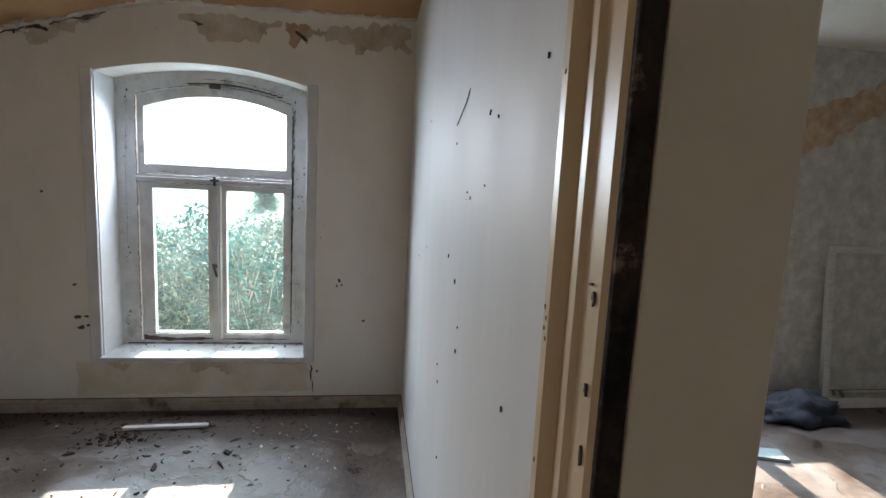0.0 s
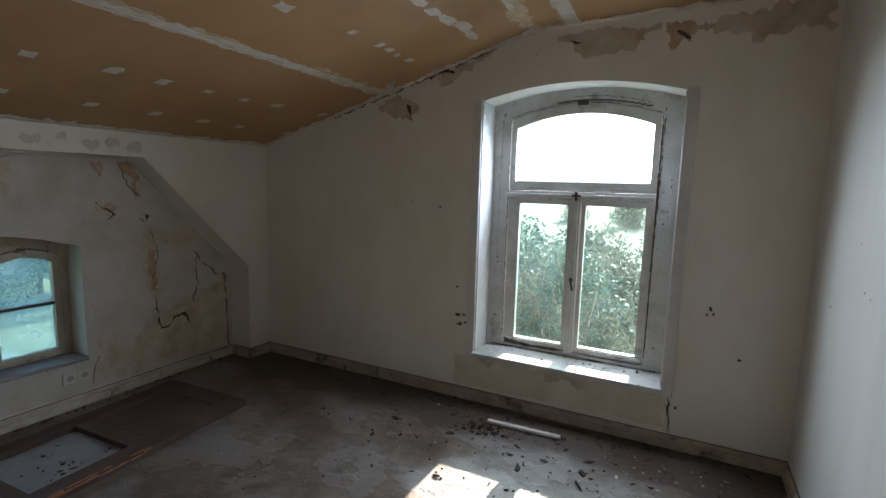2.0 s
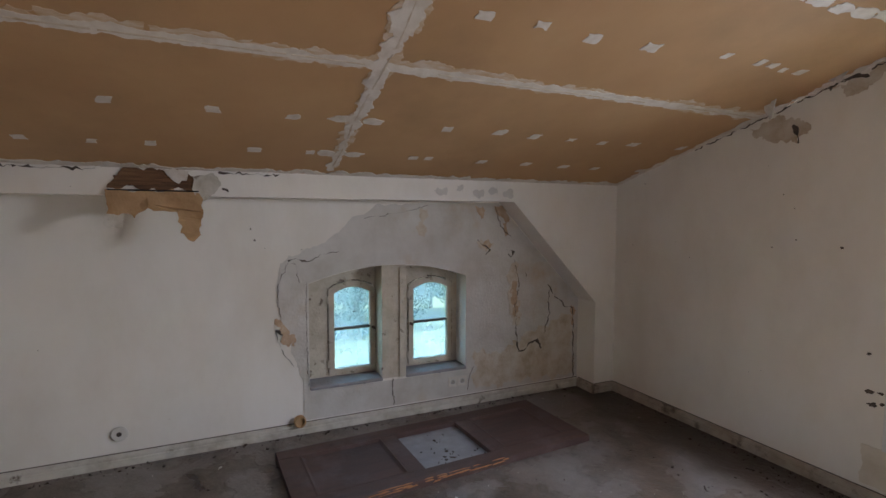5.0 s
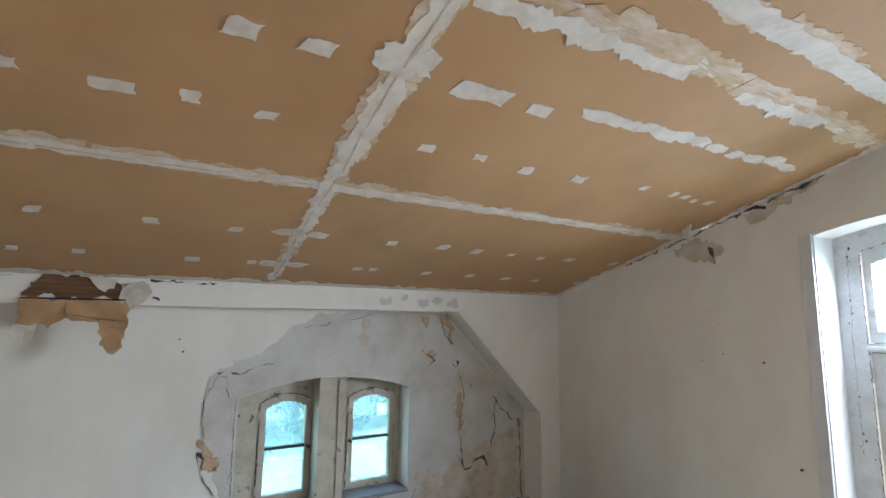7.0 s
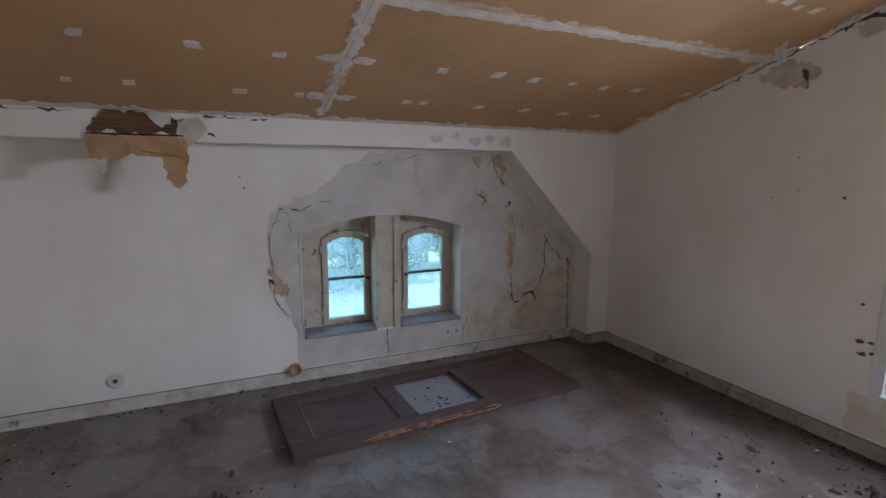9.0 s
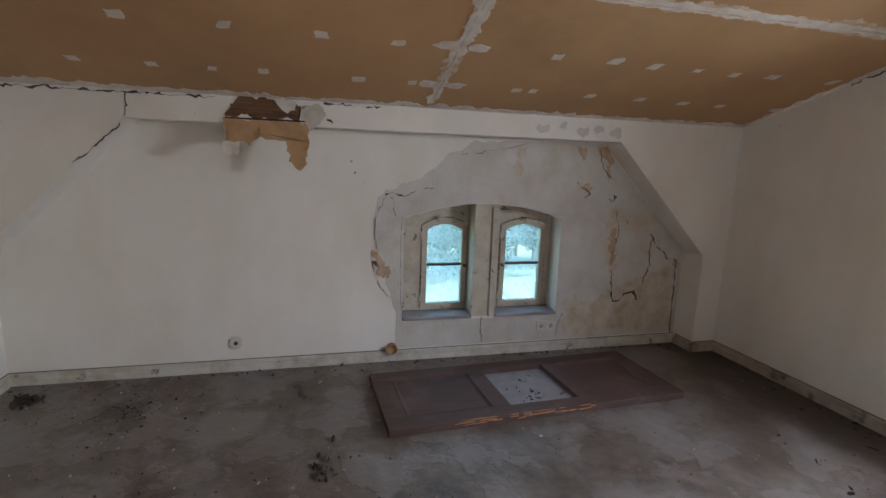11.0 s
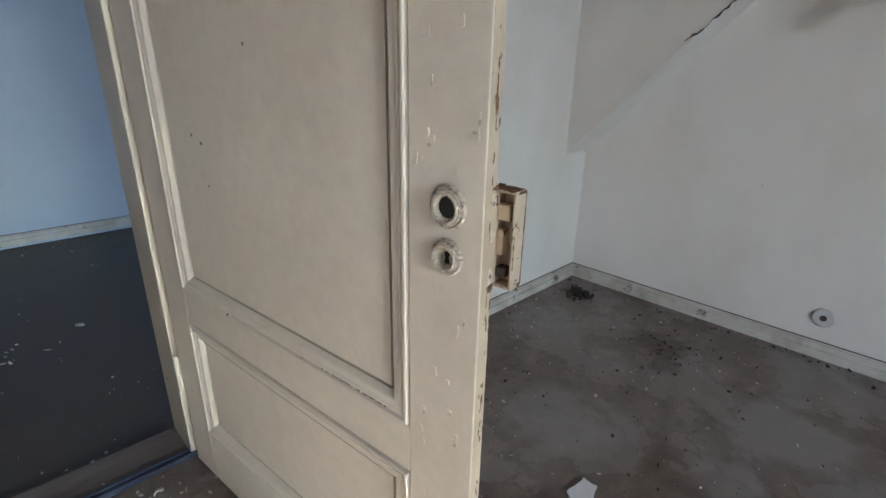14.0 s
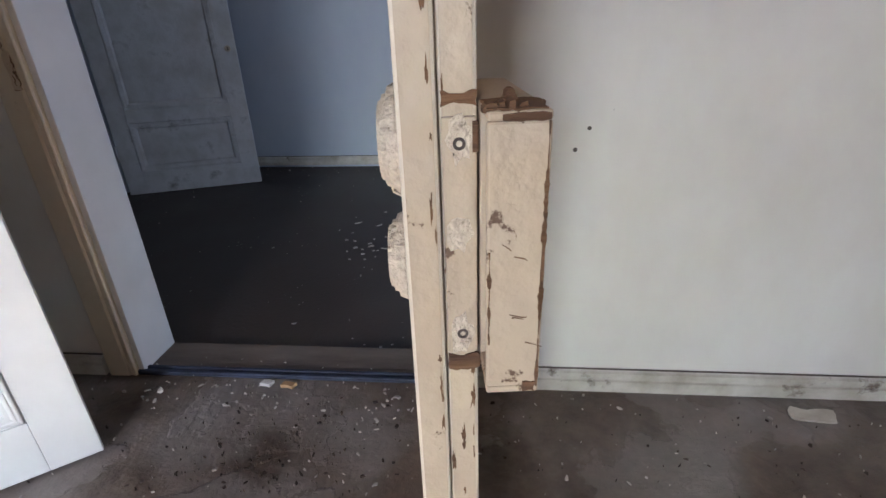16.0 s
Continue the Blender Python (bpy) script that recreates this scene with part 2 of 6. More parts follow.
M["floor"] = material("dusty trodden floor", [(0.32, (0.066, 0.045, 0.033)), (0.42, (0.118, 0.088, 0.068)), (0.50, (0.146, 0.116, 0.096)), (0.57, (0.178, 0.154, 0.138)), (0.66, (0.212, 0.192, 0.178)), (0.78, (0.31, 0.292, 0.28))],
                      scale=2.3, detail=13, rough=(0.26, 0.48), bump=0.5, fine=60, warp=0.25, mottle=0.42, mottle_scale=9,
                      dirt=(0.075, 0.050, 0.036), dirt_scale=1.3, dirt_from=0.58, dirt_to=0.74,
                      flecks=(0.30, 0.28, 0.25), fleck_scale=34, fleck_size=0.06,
                      # first two lighten the sunlit floor so it bounces more sun upwards
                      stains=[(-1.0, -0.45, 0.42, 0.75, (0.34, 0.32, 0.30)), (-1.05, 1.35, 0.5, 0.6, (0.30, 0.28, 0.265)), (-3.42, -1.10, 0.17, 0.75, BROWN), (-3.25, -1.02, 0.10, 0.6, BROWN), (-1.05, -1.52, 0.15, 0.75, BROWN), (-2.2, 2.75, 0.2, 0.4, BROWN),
                              # last: pale floor, lightened further to whiten the sun patch on it
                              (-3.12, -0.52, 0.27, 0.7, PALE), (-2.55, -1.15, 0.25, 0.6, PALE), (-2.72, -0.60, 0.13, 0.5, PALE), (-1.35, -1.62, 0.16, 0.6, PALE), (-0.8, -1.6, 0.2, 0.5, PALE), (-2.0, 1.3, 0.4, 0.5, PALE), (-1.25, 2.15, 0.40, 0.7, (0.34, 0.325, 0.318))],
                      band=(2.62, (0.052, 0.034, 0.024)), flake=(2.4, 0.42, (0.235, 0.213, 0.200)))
M["dark_floor"] = material("dark linoleum floor", [(0.3, (0.028, 0.020, 0.016)), (0.7, (0.060, 0.048, 0.040))], scale=2.2, detail=9, rough=(0.42, 0.6),
                           bump=0.12, flecks=(0.3, 0.28, 0.27), fleck_scale=22, fleck_size=0.075)
M["skirting"] = material("chipped cream skirting paint", [(0.3, (0.40, 0.36, 0.29)), (0.6, (0.60, 0.57, 0.50))], scale=9, rough=(0.45, 0.65), bump=0.15,
                         dirt=(0.13, 0.09, 0.065), dirt_scale=7, dirt_from=0.60, dirt_to=0.68)
M["dusty_skirting"] = material("brown dusty skirting paint", [(0.3, (0.27, 0.22, 0.17)), (0.6, (0.42, 0.365, 0.30))], scale=7, rough=(0.6, 0.8), bump=0.2,
                               dirt=(0.10, 0.07, 0.05), dirt_scale=6, dirt_from=0.54, dirt_to=0.68)
M["door"] = material("cream door paint", [(0.3, (0.65, 0.57, 0.45)), (0.7, (0.72, 0.645, 0.525))], scale=2.5, rough=(0.28, 0.42), bump=0.16, fine=26, mottle=0.06, mottle_scale=30,
                     flecks=(0.10, 0.07, 0.05), fleck_scale=16, fleck_size=0.062)
M["chipped"] = material("cracked cream paint over wood", [(0.3, (0.465, 0.365, 0.255)), (0.7, (0.575, 0.475, 0.35))], scale=6, rough=(0.45, 0.6), bump=0.35, fine=40,
                        dirt=(0.12, 0.065, 0.035), dirt_scale=38, dirt_from=0.63, dirt_to=0.66)
M["ochre_paint"] = material("ochre cream casing paint", [(0.3, (0.53, 0.375, 0.205)), (0.7, (0.65, 0.505, 0.32))], scale=3, rough=(0.30, 0.45), bump=0.08, fine=18,
                            stretch=(1, 1, 0.25), flecks=(0.12, 0.07, 0.04), fleck_scale=12, fleck_size=0.07)
M["cream_casing"] = material("cream casing paint", [(0.3, (0.60, 0.52, 0.39)), (0.7, (0.70, 0.62, 0.49))], scale=4, rough=(0.3, 0.45), bump=0.1, fine=20,
                             dirt=(0.25, 0.14, 0.07), dirt_scale=9, dirt_from=0.68, dirt_to=0.74, flecks=(0.12, 0.07, 0.04), fleck_scale=12, fleck_size=0.07)
M["jamb_paint"] = material("grey brown jamb paint", [(0.3, (0.42, 0.345, 0.25)), (0.7, (0.50, 0.42, 0.32))], scale=2, rough=(0.5, 0.65), bump=0.06,
                           flecks=(0.1, 0.07, 0.05), fleck_scale=9, fleck_size=0.06)
M["groove_dirt"] = material("brown grime in grooves", [(0.35, (0.10, 0.072, 0.05)), (0.6, (0.30, 0.24, 0.175)), (0.75, (0.50, 0.43, 0.33))], scale=9, detail=8, rough=(0.6, 0.8), bump=0.2)
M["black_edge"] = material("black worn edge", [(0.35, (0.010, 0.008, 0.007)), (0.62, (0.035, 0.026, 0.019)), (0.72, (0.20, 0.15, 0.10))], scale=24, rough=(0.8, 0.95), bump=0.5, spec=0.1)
M["white_door"] = material("white door gloss paint", [(0.3, (0.66, 0.66, 0.65)), (0.7, (0.77, 0.77, 0.765))], scale=2.5, rough=(0.3, 0.45), bump=0.08, fine=18,
                           flecks=(0.25, 0.22, 0.18), fleck_scale=14, fleck_size=0.05)
M["window_paint"] = material("dirty white window paint", [(0.3, (0.42, 0.42, 0.40)), (0.6, (0.60, 0.61, 0.61))], scale=5, rough=(0.4, 0.6), bump=0.15,
                             dirt=(0.20, 0.19, 0.17), dirt_scale=5, dirt_from=0.56, dirt_to=0.74)
M["reveal"] = material("white reveal plaster", [(0.3, (0.54, 0.54, 0.53)), (0.6, (0.66, 0.66, 0.66))], scale=3, rough=(0.6, 0.8), bump=0.12)
M["old_window"] = material("yellowed window paint", [(0.3, (0.38, 0.33, 0.25)), (0.65, (0.54, 0.49, 0.40))], scale=8, rough=(0.45, 0.65), bump=0.2,
                           dirt=(0.12, 0.085, 0.06), dirt_scale=12, dirt_from=0.6, dirt_to=0.68)
M["brown_wood"] = material("dull brown stained wood", [(0.3, (0.052, 0.026, 0.020)), (0.7, (0.112, 0.062, 0.050))], scale=3, rough=(0.62, 0.8), bump=0.15,
                           stretch=(6, 0.8, 6), dirt=(0.15, 0.108, 0.102), dirt_scale=3, dirt_from=0.5, dirt_to=0.8)
M["fresh_wood"] = material("splintered orange wood", [(0.3, (0.35, 0.12, 0.04)), (0.7, (0.55, 0.25, 0.10))], scale=14, stretch=(5, 0.6, 5), bump=0.4)
M["grey_board"] = material("pale grey board", [(0.3, (0.20, 0.19, 0.195)), (0.7, (0.34, 0.33, 0.345))], scale=6, rough=(0.6, 0.8), bump=0.15,
                           flecks=(0.03, 0.025, 0.02), fleck_scale=20, fleck_size=0.09)
M["white_wood"] = material("weathered white lath", [(0.3, (0.50, 0.48, 0.45)), (0.7, (0.66, 0.65, 0.63))], scale=9, stretch=(1, 6, 6), bump=0.3)
M["iron"] = material("dull iron", [(0.3, (0.05, 0.04, 0.035)), (0.7, (0.14, 0.11, 0.09))], scale=30, rough=(0.5, 0.8), metal=0.6, bump=0.3)
M["zinc"] = material("scratched grey metal", [(0.3, (0.26, 0.24, 0.21)), (0.7, (0.46, 0.43, 0.39))], scale=60, rough=(0.5, 0.7), metal=0.1, bump=0.2)
M["socket"] = material("aged white plastic", [(0.3, (0.55, 0.53, 0.48)), (0.7, (0.63, 0.61, 0.57))], scale=10, rough=(0.35, 0.5), bump=0.03)
M["black"] = material("black recess", [(0.3, (0.006, 0.006, 0.006)), (0.7, (0.015, 0.014, 0.013))], scale=10, bump=0)
M["paper"] = material("torn brown paper", [(0.3, (0.36, 0.21, 0.10)), (0.7, (0.54, 0.35, 0.19))], scale=7, rough=(0.8, 0.95), bump=0.3)
M["dark_paper"] = material("dark charred lath", [(0.3, (0.07, 0.034, 0.016)), (0.7, (0.24, 0.125, 0.06))], scale=14, rough=(0.8, 0.95), bump=0.5, stretch=(1, 0.3, 4))
M["crumb_dark"] = material("dead leaves and dirt", [(0.3, (0.020, 0.014, 0.010)), (0.7, (0.065, 0.045, 0.032))], scale=20, rough=(0.8, 0.95), bump=0.2, vary=0.4)
M["crumb_pale"] = material("paint flakes and plaster crumbs", [(0.3, (0.32, 0.30, 0.27)), (0.7, (0.58, 0.55, 0.50))], scale=20, rough=(0.8, 0.95), bump=0.2, vary=0.35)
M["rosette"] = material("paint-clogged metal", [(0.31, (0.10, 0.075, 0.05)), (0.38, (0.55, 0.46, 0.35)), (0.7, (0.72, 0.63, 0.50))], scale=110, detail=4, rough=(0.35, 0.6), bump=0.5, fine=300)
M["cloth"] = material("dark blue cloth", [(0.3, (0.018, 0.022, 0.032)), (0.7, (0.05, 0.058, 0.078))], scale=14, rough=(0.7, 0.9), bump=0.3)
M["pale_board"] = material("pale blue board", [(0.3, (0.30, 0.37, 0.37)), (0.7, (0.42, 0.48, 0.47))], scale=10, bump=0.1)
M["threshold"] = material("worn threshold board", [(0.3, (0.075, 0.055, 0.044)), (0.7, (0.165, 0.138, 0.118))], scale=5, stretch=(0.6, 3, 1), rough=(0.5, 0.8), bump=0.2)
M["blue_strip"] = material("dark blue rubber strip", [(0.3, (0.010, 0.015, 0.030)), (0.7, (0.045, 0.060, 0.105))], scale=20, rough=(0.5, 0.8), bump=0.3)
# whitish wall paint; the blue of the skylight is put into its colour
M["blue_wall"] = material("whitish back room paint tinted by blue skylight", [(0.3, (0.42, 0.49, 0.57)), (0.7, (0.51, 0.57, 0.63))], scale=1.6, rough=(0.5, 0.7), bump=0.1, stretch=(1, 1, 0.5))
M["grass"] = material("summer meadow", [(0.3, (0.065, 0.085, 0.045)), (0.5, (0.10, 0.115, 0.065)), (0.7, (0.16, 0.16, 0.105))], scale=0.6, detail=10, rough=(0.8, 0.95), bump=0.5)
M["leaf"] = material("shrub leaves", [(0.3, (0.012, 0.060, 0.056)), (0.7, (0.032, 0.115, 0.098))], scale=0.9, rough=(0.5, 0.65), bump=0, vary=0.45)
M["leaf_pale"] = material("pale shrub leaves", [(0.3, (0.06, 0.085, 0.06)), (0.7, (0.16, 0.17, 0.12))], scale=0.9, rough=(0.45, 0.6), bump=0, vary=0.45)
M["twig"] = material("pale dry twigs", [(0.3, (0.22, 0.18, 0.14)), (0.7, (0.42, 0.37, 0.30))], scale=8, bump=0.2)
M["bark"] = material("grey bark", [(0.3, (0.06, 0.045, 0.035)), (0.7, (0.15, 0.12, 0.10))], scale=8, bump=0.6)
M["hill"] = material("far wooded hill", [(0.3, (0.05, 0.085, 0.05)), (0.7, (0.11, 0.14, 0.075))], scale=0.03, detail=8, bump=0)
for key in ("leaf", "leaf_pale"):
    # leaves let part of the light through
    nn, ll = M[key].node_tree.nodes, M[key].node_tree.links
    thru, mixed = nn.new("ShaderNodeBsdfTranslucent"), nn.new("ShaderNodeMixShader")
    mixed.inputs[0].default_value = 0.3
    ll.new(nn["Principled BSDF"].inputs["Base Color"].links[0].from_socket, thru.inputs["Color"])
    ll.new(nn["Principled BSDF"].outputs[0], mixed.inputs[1])
    ll.new(thru.outputs[0], mixed.inputs[2])
    ll.new(mixed.outputs[0], nn["Material Output"].inputs["Surface"])


def glass_material(name, haze, tint=(0.80, 0.98, 1.0), film=(0.86, 1.0, 0.98)):
    m = bpy.data.materials.new(name)
    m.use_nodes = True
    n, l = m.node_tree.nodes, m.node_tree.links
    n.remove(n["Principled BSDF"])
    out = n["Material Output"]
    clear, gloss, dust = n.new("ShaderNodeBsdfTransparent"), n.new("ShaderNodeBsdfGlossy"), n.new("ShaderNodeBsdfTranslucent")
    clear.inputs["Color"].default_value = (*tint, 1)
    gloss.inputs["Roughness"].default_value = 0.02
    dust.inputs["Color"].default_value = (*film, 1)
    fr = n.new("ShaderNodeFresnel")
    fr.inputs["IOR"].default_value = 1.25
    tc, nz = n.new("ShaderNodeTexCoord"), n.new("ShaderNodeTexNoise")
    nz.inputs["Scale"].default_value, nz.inputs["Detail"].default_value = 3, 5
    l.new(tc.outputs["Object"], nz.inputs["Vector"])
    mr = n.new("ShaderNodeMapRange")
    mr.inputs["From Min"].default_value, mr.inputs["From Max"].default_value = 0.35, 0.75
    mr.inputs["To Min"].default_value, mr.inputs["To Max"].default_value = haze * 0.5, haze * 1.8
    l.new(nz.outputs["Fac"], mr.inputs["Value"])
    a, b = n.new("ShaderNodeMixShader"), n.new("ShaderNodeMixShader")
    l.new(mr.outputs["Result"], a.inputs[0])
    l.new(clear.outputs[0], a.inputs[1])
    l.new(dust.outputs[0], a.inputs[2])
    l.new(fr.outputs[0], b.inputs[0])
    l.new(a.outputs[0], b.inputs[1])
    l.new(gloss.outputs[0], b.inputs[2])
    l.new(b.outputs[0], out.inputs["Surface"])
    return m


M["glass"] = glass_material("dusty window glass", 0.012)
M["dim_glass"] = glass_material("grimy window glass", 0.26, (0.74, 0.98, 1.0), (0.68, 0.95, 1.0))


# ---- mesh helpers ----
def mesh_object(name, bm, mat, smooth=False):
    bmesh.ops.recalc_face_normals(bm, faces=bm.faces)
    me = bpy.data.meshes.new(name)
    bm.to_mesh(me)
    bm.free()
    for m in (mat if isinstance(mat, (list, tuple)) else [mat]):
        me.materials.append(M[m] if isinstance(m, str) else m)
    if smooth:
        me.polygons.foreach_set("use_smooth", [True] * len(me.polygons))
    return new(name, me)


def part(name, bm, mat, parent, label="", smooth=False):
    ob = mesh_object(name, bm, mat, smooth)
    ob.parent = parent
    if label:
        ob["label"] = label
    return ob


def thing(name, at, label, category, group="", kind="", rz=0.0):
    ob = new(name)
    ob.empty_display_size = 0.1
    ob.matrix_world = pose(*at, 0, 0, rz)
    return tagged(ob, label, category, group, kind)


def structure(name, bm, mat, label, category):
    return tagged(mesh_object(name, bm, mat), label, category, "", "structure")


def box(bm, x0, x1, y0, y1, z0, z1, bevel=0.0, m=None):
    """A box between two corners, its edges rounded by bevel."""
    vs = bmesh.ops.create_cube(bm, size=1.0)["verts"]
    for v in vs:
        v.co = Vector((x0 + (v.co.x + 0.5) * (x1 - x0), y0 + (v.co.y + 0.5) * (y1 - y0), z0 + (v.co.z + 0.5) * (z1 - z0)))
    if bevel:
        es = list({e for v in vs for e in v.link_edges})
        out = bmesh.ops.bevel(bm, geom=es, offset=bevel, segments=2, affect="EDGES", profile=0.5)
        vs = list({v for f in out["faces"] for v in f.verts} | {v for v in vs if v.is_valid})
    if m:
        for v in vs:
            v.co = m @ v.co
    return vs


def boxes(*specs, bevel=0.0):
    bm = bmesh.new()
    for s in specs:
        box(bm, *s, bevel=bevel)
    return bm


def prism(bm, outline, o, u, v, w):
    """A plate: an outline in the plane of u and v from o, as thick as w."""
    o, u, v, w = Vector(o), Vector(u), Vector(v), Vector(w)
    a = [bm.verts.new(o + u * p + v * q) for p, q in outline]
    b = [bm.verts.new(o + u * p + v * q + w) for p, q in outline]
    bm.faces.new(a)
    bm.faces.new(list(reversed(b)))
    for i in range(len(a)):
        j = (i + 1) % len(a)
        bm.faces.new((a[i], b[i], b[j], a[j]))
    return bm


def ragged(corners, rough=0.03, step=0.04, seed=1):
    """An outline through a few corners, its edges torn by noise."""
    rnd = random.Random(seed)
    out = []
    off = rnd.uniform(0, 50)
    f = max(1.0, 0.02 / step)
    for i, (a, b) in enumerate(zip(corners, corners[1:] + corners[:1])):
        a, b = Vector(a), Vector(b)
        k = max(1, int((b - a).length / step))
        nrm = Vector((-(b - a).y, (b - a).x)).normalized()
        for j in range(k):
            p = a.lerp(b, j / k)
            d = noise.noise((p.x * 9 * f + off, p.y * 9 * f, off)) * rough + noise.noise((p.x * 31 * f, p.y * 31 * f + off, 3)) * rough * 0.5
            d *= min(1.0, 0.12 + 5 * (j / k) * (1 - j / k))
            out.append(tuple(p + nrm * d))
    return out


def oval(cx, cy, rx, ry, n=14, seed=1, rough=0.2):
    rnd = random.Random(seed)
    off = rnd.uniform(0, 90)
    return [(cx + rx * math.cos(a) * (1 + rough * noise.noise((2 * math.cos(a) + off, 2 * math.sin(a), off))),
             cy + ry * math.sin(a) * (1 + rough * noise.noise((2 * math.cos(a) + off, 2 * math.sin(a), off))))
            for a in (2 * math.pi * i / n for i in range(n))]


def crack(bm, pts, width, o, u, v, n, seed=1, step=0.018):
    """A jagged dark line through a few points of a surface."""
    rnd = random.Random(seed)
    line = []
    for a, b in zip(pts, pts[1:]):
        k = max(2, int(math.hypot(b[0] - a[0], b[1] - a[1]) / step))
        for j in range(k):
            s = j / k
            q = len(line) * 0.9
            line.append((a[0] + (b[0] - a[0]) * s + 0.95 * step * noise.noise((q, seed * 1.7, 1.3)), a[1] + (b[1] - a[1]) * s + 0.95 * step * noise.noise((q, seed * 1.7, 9.3)),
                         width * rnd.uniform(0.3, 1.0) * (0.12 if noise.noise((q * 0.33, seed * 2.3, 4.1)) > 0.12 else 1.0)))
    line.append((*pts[-1], width * 0.2))
    left, right = [], []
    for i, (p, q, w) in enumerate(line):
        r, s = line[min(i + 1, len(line) - 1)][:2]
        r0, s0 = line[max(i - 1, 0)][:2]
        dx, dy = r - r0, s - s0
        k = math.hypot(dx, dy) or 1
        left.append((p - dy / k * w / 2, q + dx / k * w / 2))
        right.append((p + dy / k * w / 2, q - dx / k * w / 2))
    prism(bm, left + right[::-1], o, u, v, n)


def sweep(bm, profile, path, up=(0, 0, 1)):
    """A profile (side, height) swept along a level polyline, mitred at its corners. side is to the left of the way."""
    up = Vector(up)
    pts = [Vector(p) for p in path]
    rings = []
    for i, p in enumerate(pts):
        d0 = (p - pts[i - 1]).normalized() if i else None
        d1 = (pts[i + 1] - p).normalized() if i + 1 < len(pts) else None
        n0 = up.cross(d0) if d0 else None
        n1 = up.cross(d1) if d1 else None
        if n0 and n1:
            s = (n0 + n1).normalized()
            s /= max(0.3, s.dot(n0))
        else:
            s = n0 or n1
        rings.append([bm.verts.new(p + s * a + up * b) for a, b in profile])
    for r0, r1 in zip(rings, rings[1:]):
        for i in range(len(profile)):
            j = (i + 1) % len(profile)
            bm.faces.new((r0[i], r1[i], r1[j], r0[j]))
    bm.faces.new(rings[0])
    bm.faces.new(list(reversed(rings[-1])))
    return bm


def lathe(bm, profile, o, axis, n=28, wob=0.0):
    """A turned thing: (radius, height) along an axis from o."""
    axis = Vector(axis).normalized()
    s = axis.orthogonal().normalized()
    t = axis.cross(s)
    rings = []
    for r, h in profile:
        rings.append([bm.verts.new(Vector(o) + axis * h + (s * math.cos(2 * math.pi * i / n) + t * math.sin(2 * math.pi * i / n)) * r * (1 + (wob if i % 2 else -wob)))
                      for i in range(n)])
    for a, b in zip(rings, rings[1:]):
        for i in range(n):
            j = (i + 1) % n
            bm.faces.new((a[i], a[j], b[j], b[i]))
    bm.faces.new(rings[-1])
    bm.faces.new(list(reversed(rings[0])))
    return bm


def wall(u0, u1, top, openings, o, u, w, low=0.0, cuts=()):
    """A wall in the plane of u and z, w thick, its top at top(u), with openings (from, to, sill, head(u))."""
    bm = bmesh.new()
    o, u, w = Vector(o), Vector(u), Vector(w)
    at = lambda a, z, k: bm.verts.new(o + u * a + Vector((0, 0, z)) + w * k)
    brk = {u0, u1, *cuts}
    for a, b, _, _ in openings:
        brk |= {a + (b - a) * i / 16 for i in range(17)}
    brk = sorted(k for k in brk if u0 <= k <= u1)

    def quad(*pts):
        bm.faces.new([at(*p) for p in pts])
    for a, b in zip(brk, brk[1:]):
        mid = (a + b) / 2
        spans = [(lambda k: low, top)]
        for x0, x1, sill, head in openings:
            if x0 < mid < x1:
                spans = [(lambda k: low, lambda k, s=sill: s), (head, top)] if sill > low else [(head, top)]
        for lo, hi in spans:
            for k in (0, 1):
                quad((a, lo(a), k), (b, lo(b), k), (b, hi(b), k), (a, hi(a), k))
            for fn in (lo, hi):
                quad((a, fn(a), 0), (b, fn(b), 0), (b, fn(b), 1), (a, fn(a), 1))
    for a in (u0, u1):
        quad((a, low, 0), (a, top(a), 0), (a, top(a), 1), (a, low, 1))
    for x0, x1, sill, head in openings:
        for a in (x0, x1):
            quad((a, sill, 0), (a, head(a), 0), (a, head(a), 1), (a, sill, 1))
    bmesh.ops.remove_doubles(bm, verts=bm.verts, dist=0.0004)
    return bm


def arch(a, b, spring, rise):
    c, h = (a + b) / 2, (b - a) / 2
    return lambda x: spring + rise * (1 - ((x - c) / h) ** 2)


# ---- large structure ----
WIN_A, WIN_B = -1.065, 2.275
HALF, SILL, SPRING, ARCH = 0.60, 0.34, 2.055, 0.085
heads = [(c - HALF, c + HALF, SILL, arch(c - HALF, c + HALF, SPRING, ARCH)) for c in (WIN_A, WIN_B)]
north_top = lambda x: roof(x) if x < XE + 0.05 else 2.62
structure("wall_north", wall(XW - 0.35, XBE + 0.2, north_top, heads, (0, YN, 0), (1, 0, 0), (0, YO - YN, 0), low=-3.4, cuts=(CREASE, XE + 0.049, XE + 0.051)), "wall",
          "dirty white painted gable wall with arched window openings", "wall")

TW0, TW1, TWS, TWH = 0.55, 1.77, 0.31, 1.05
structure("wall_west", wall(YCS - 0.2, YN, lambda y: 1.80, [(TW0, TW1, TWS, arch(TW0, TW1, TWH, 0.11)), (-3.95, -2.75, TWS, arch(-3.95, -2.75, TWH, 0.11))], (XW, 0, 0), (0, 1, 0), (-0.36, 0, 0), low=-3.4), "wall",
          "white painted knee wall with a twin window niche", "wall")
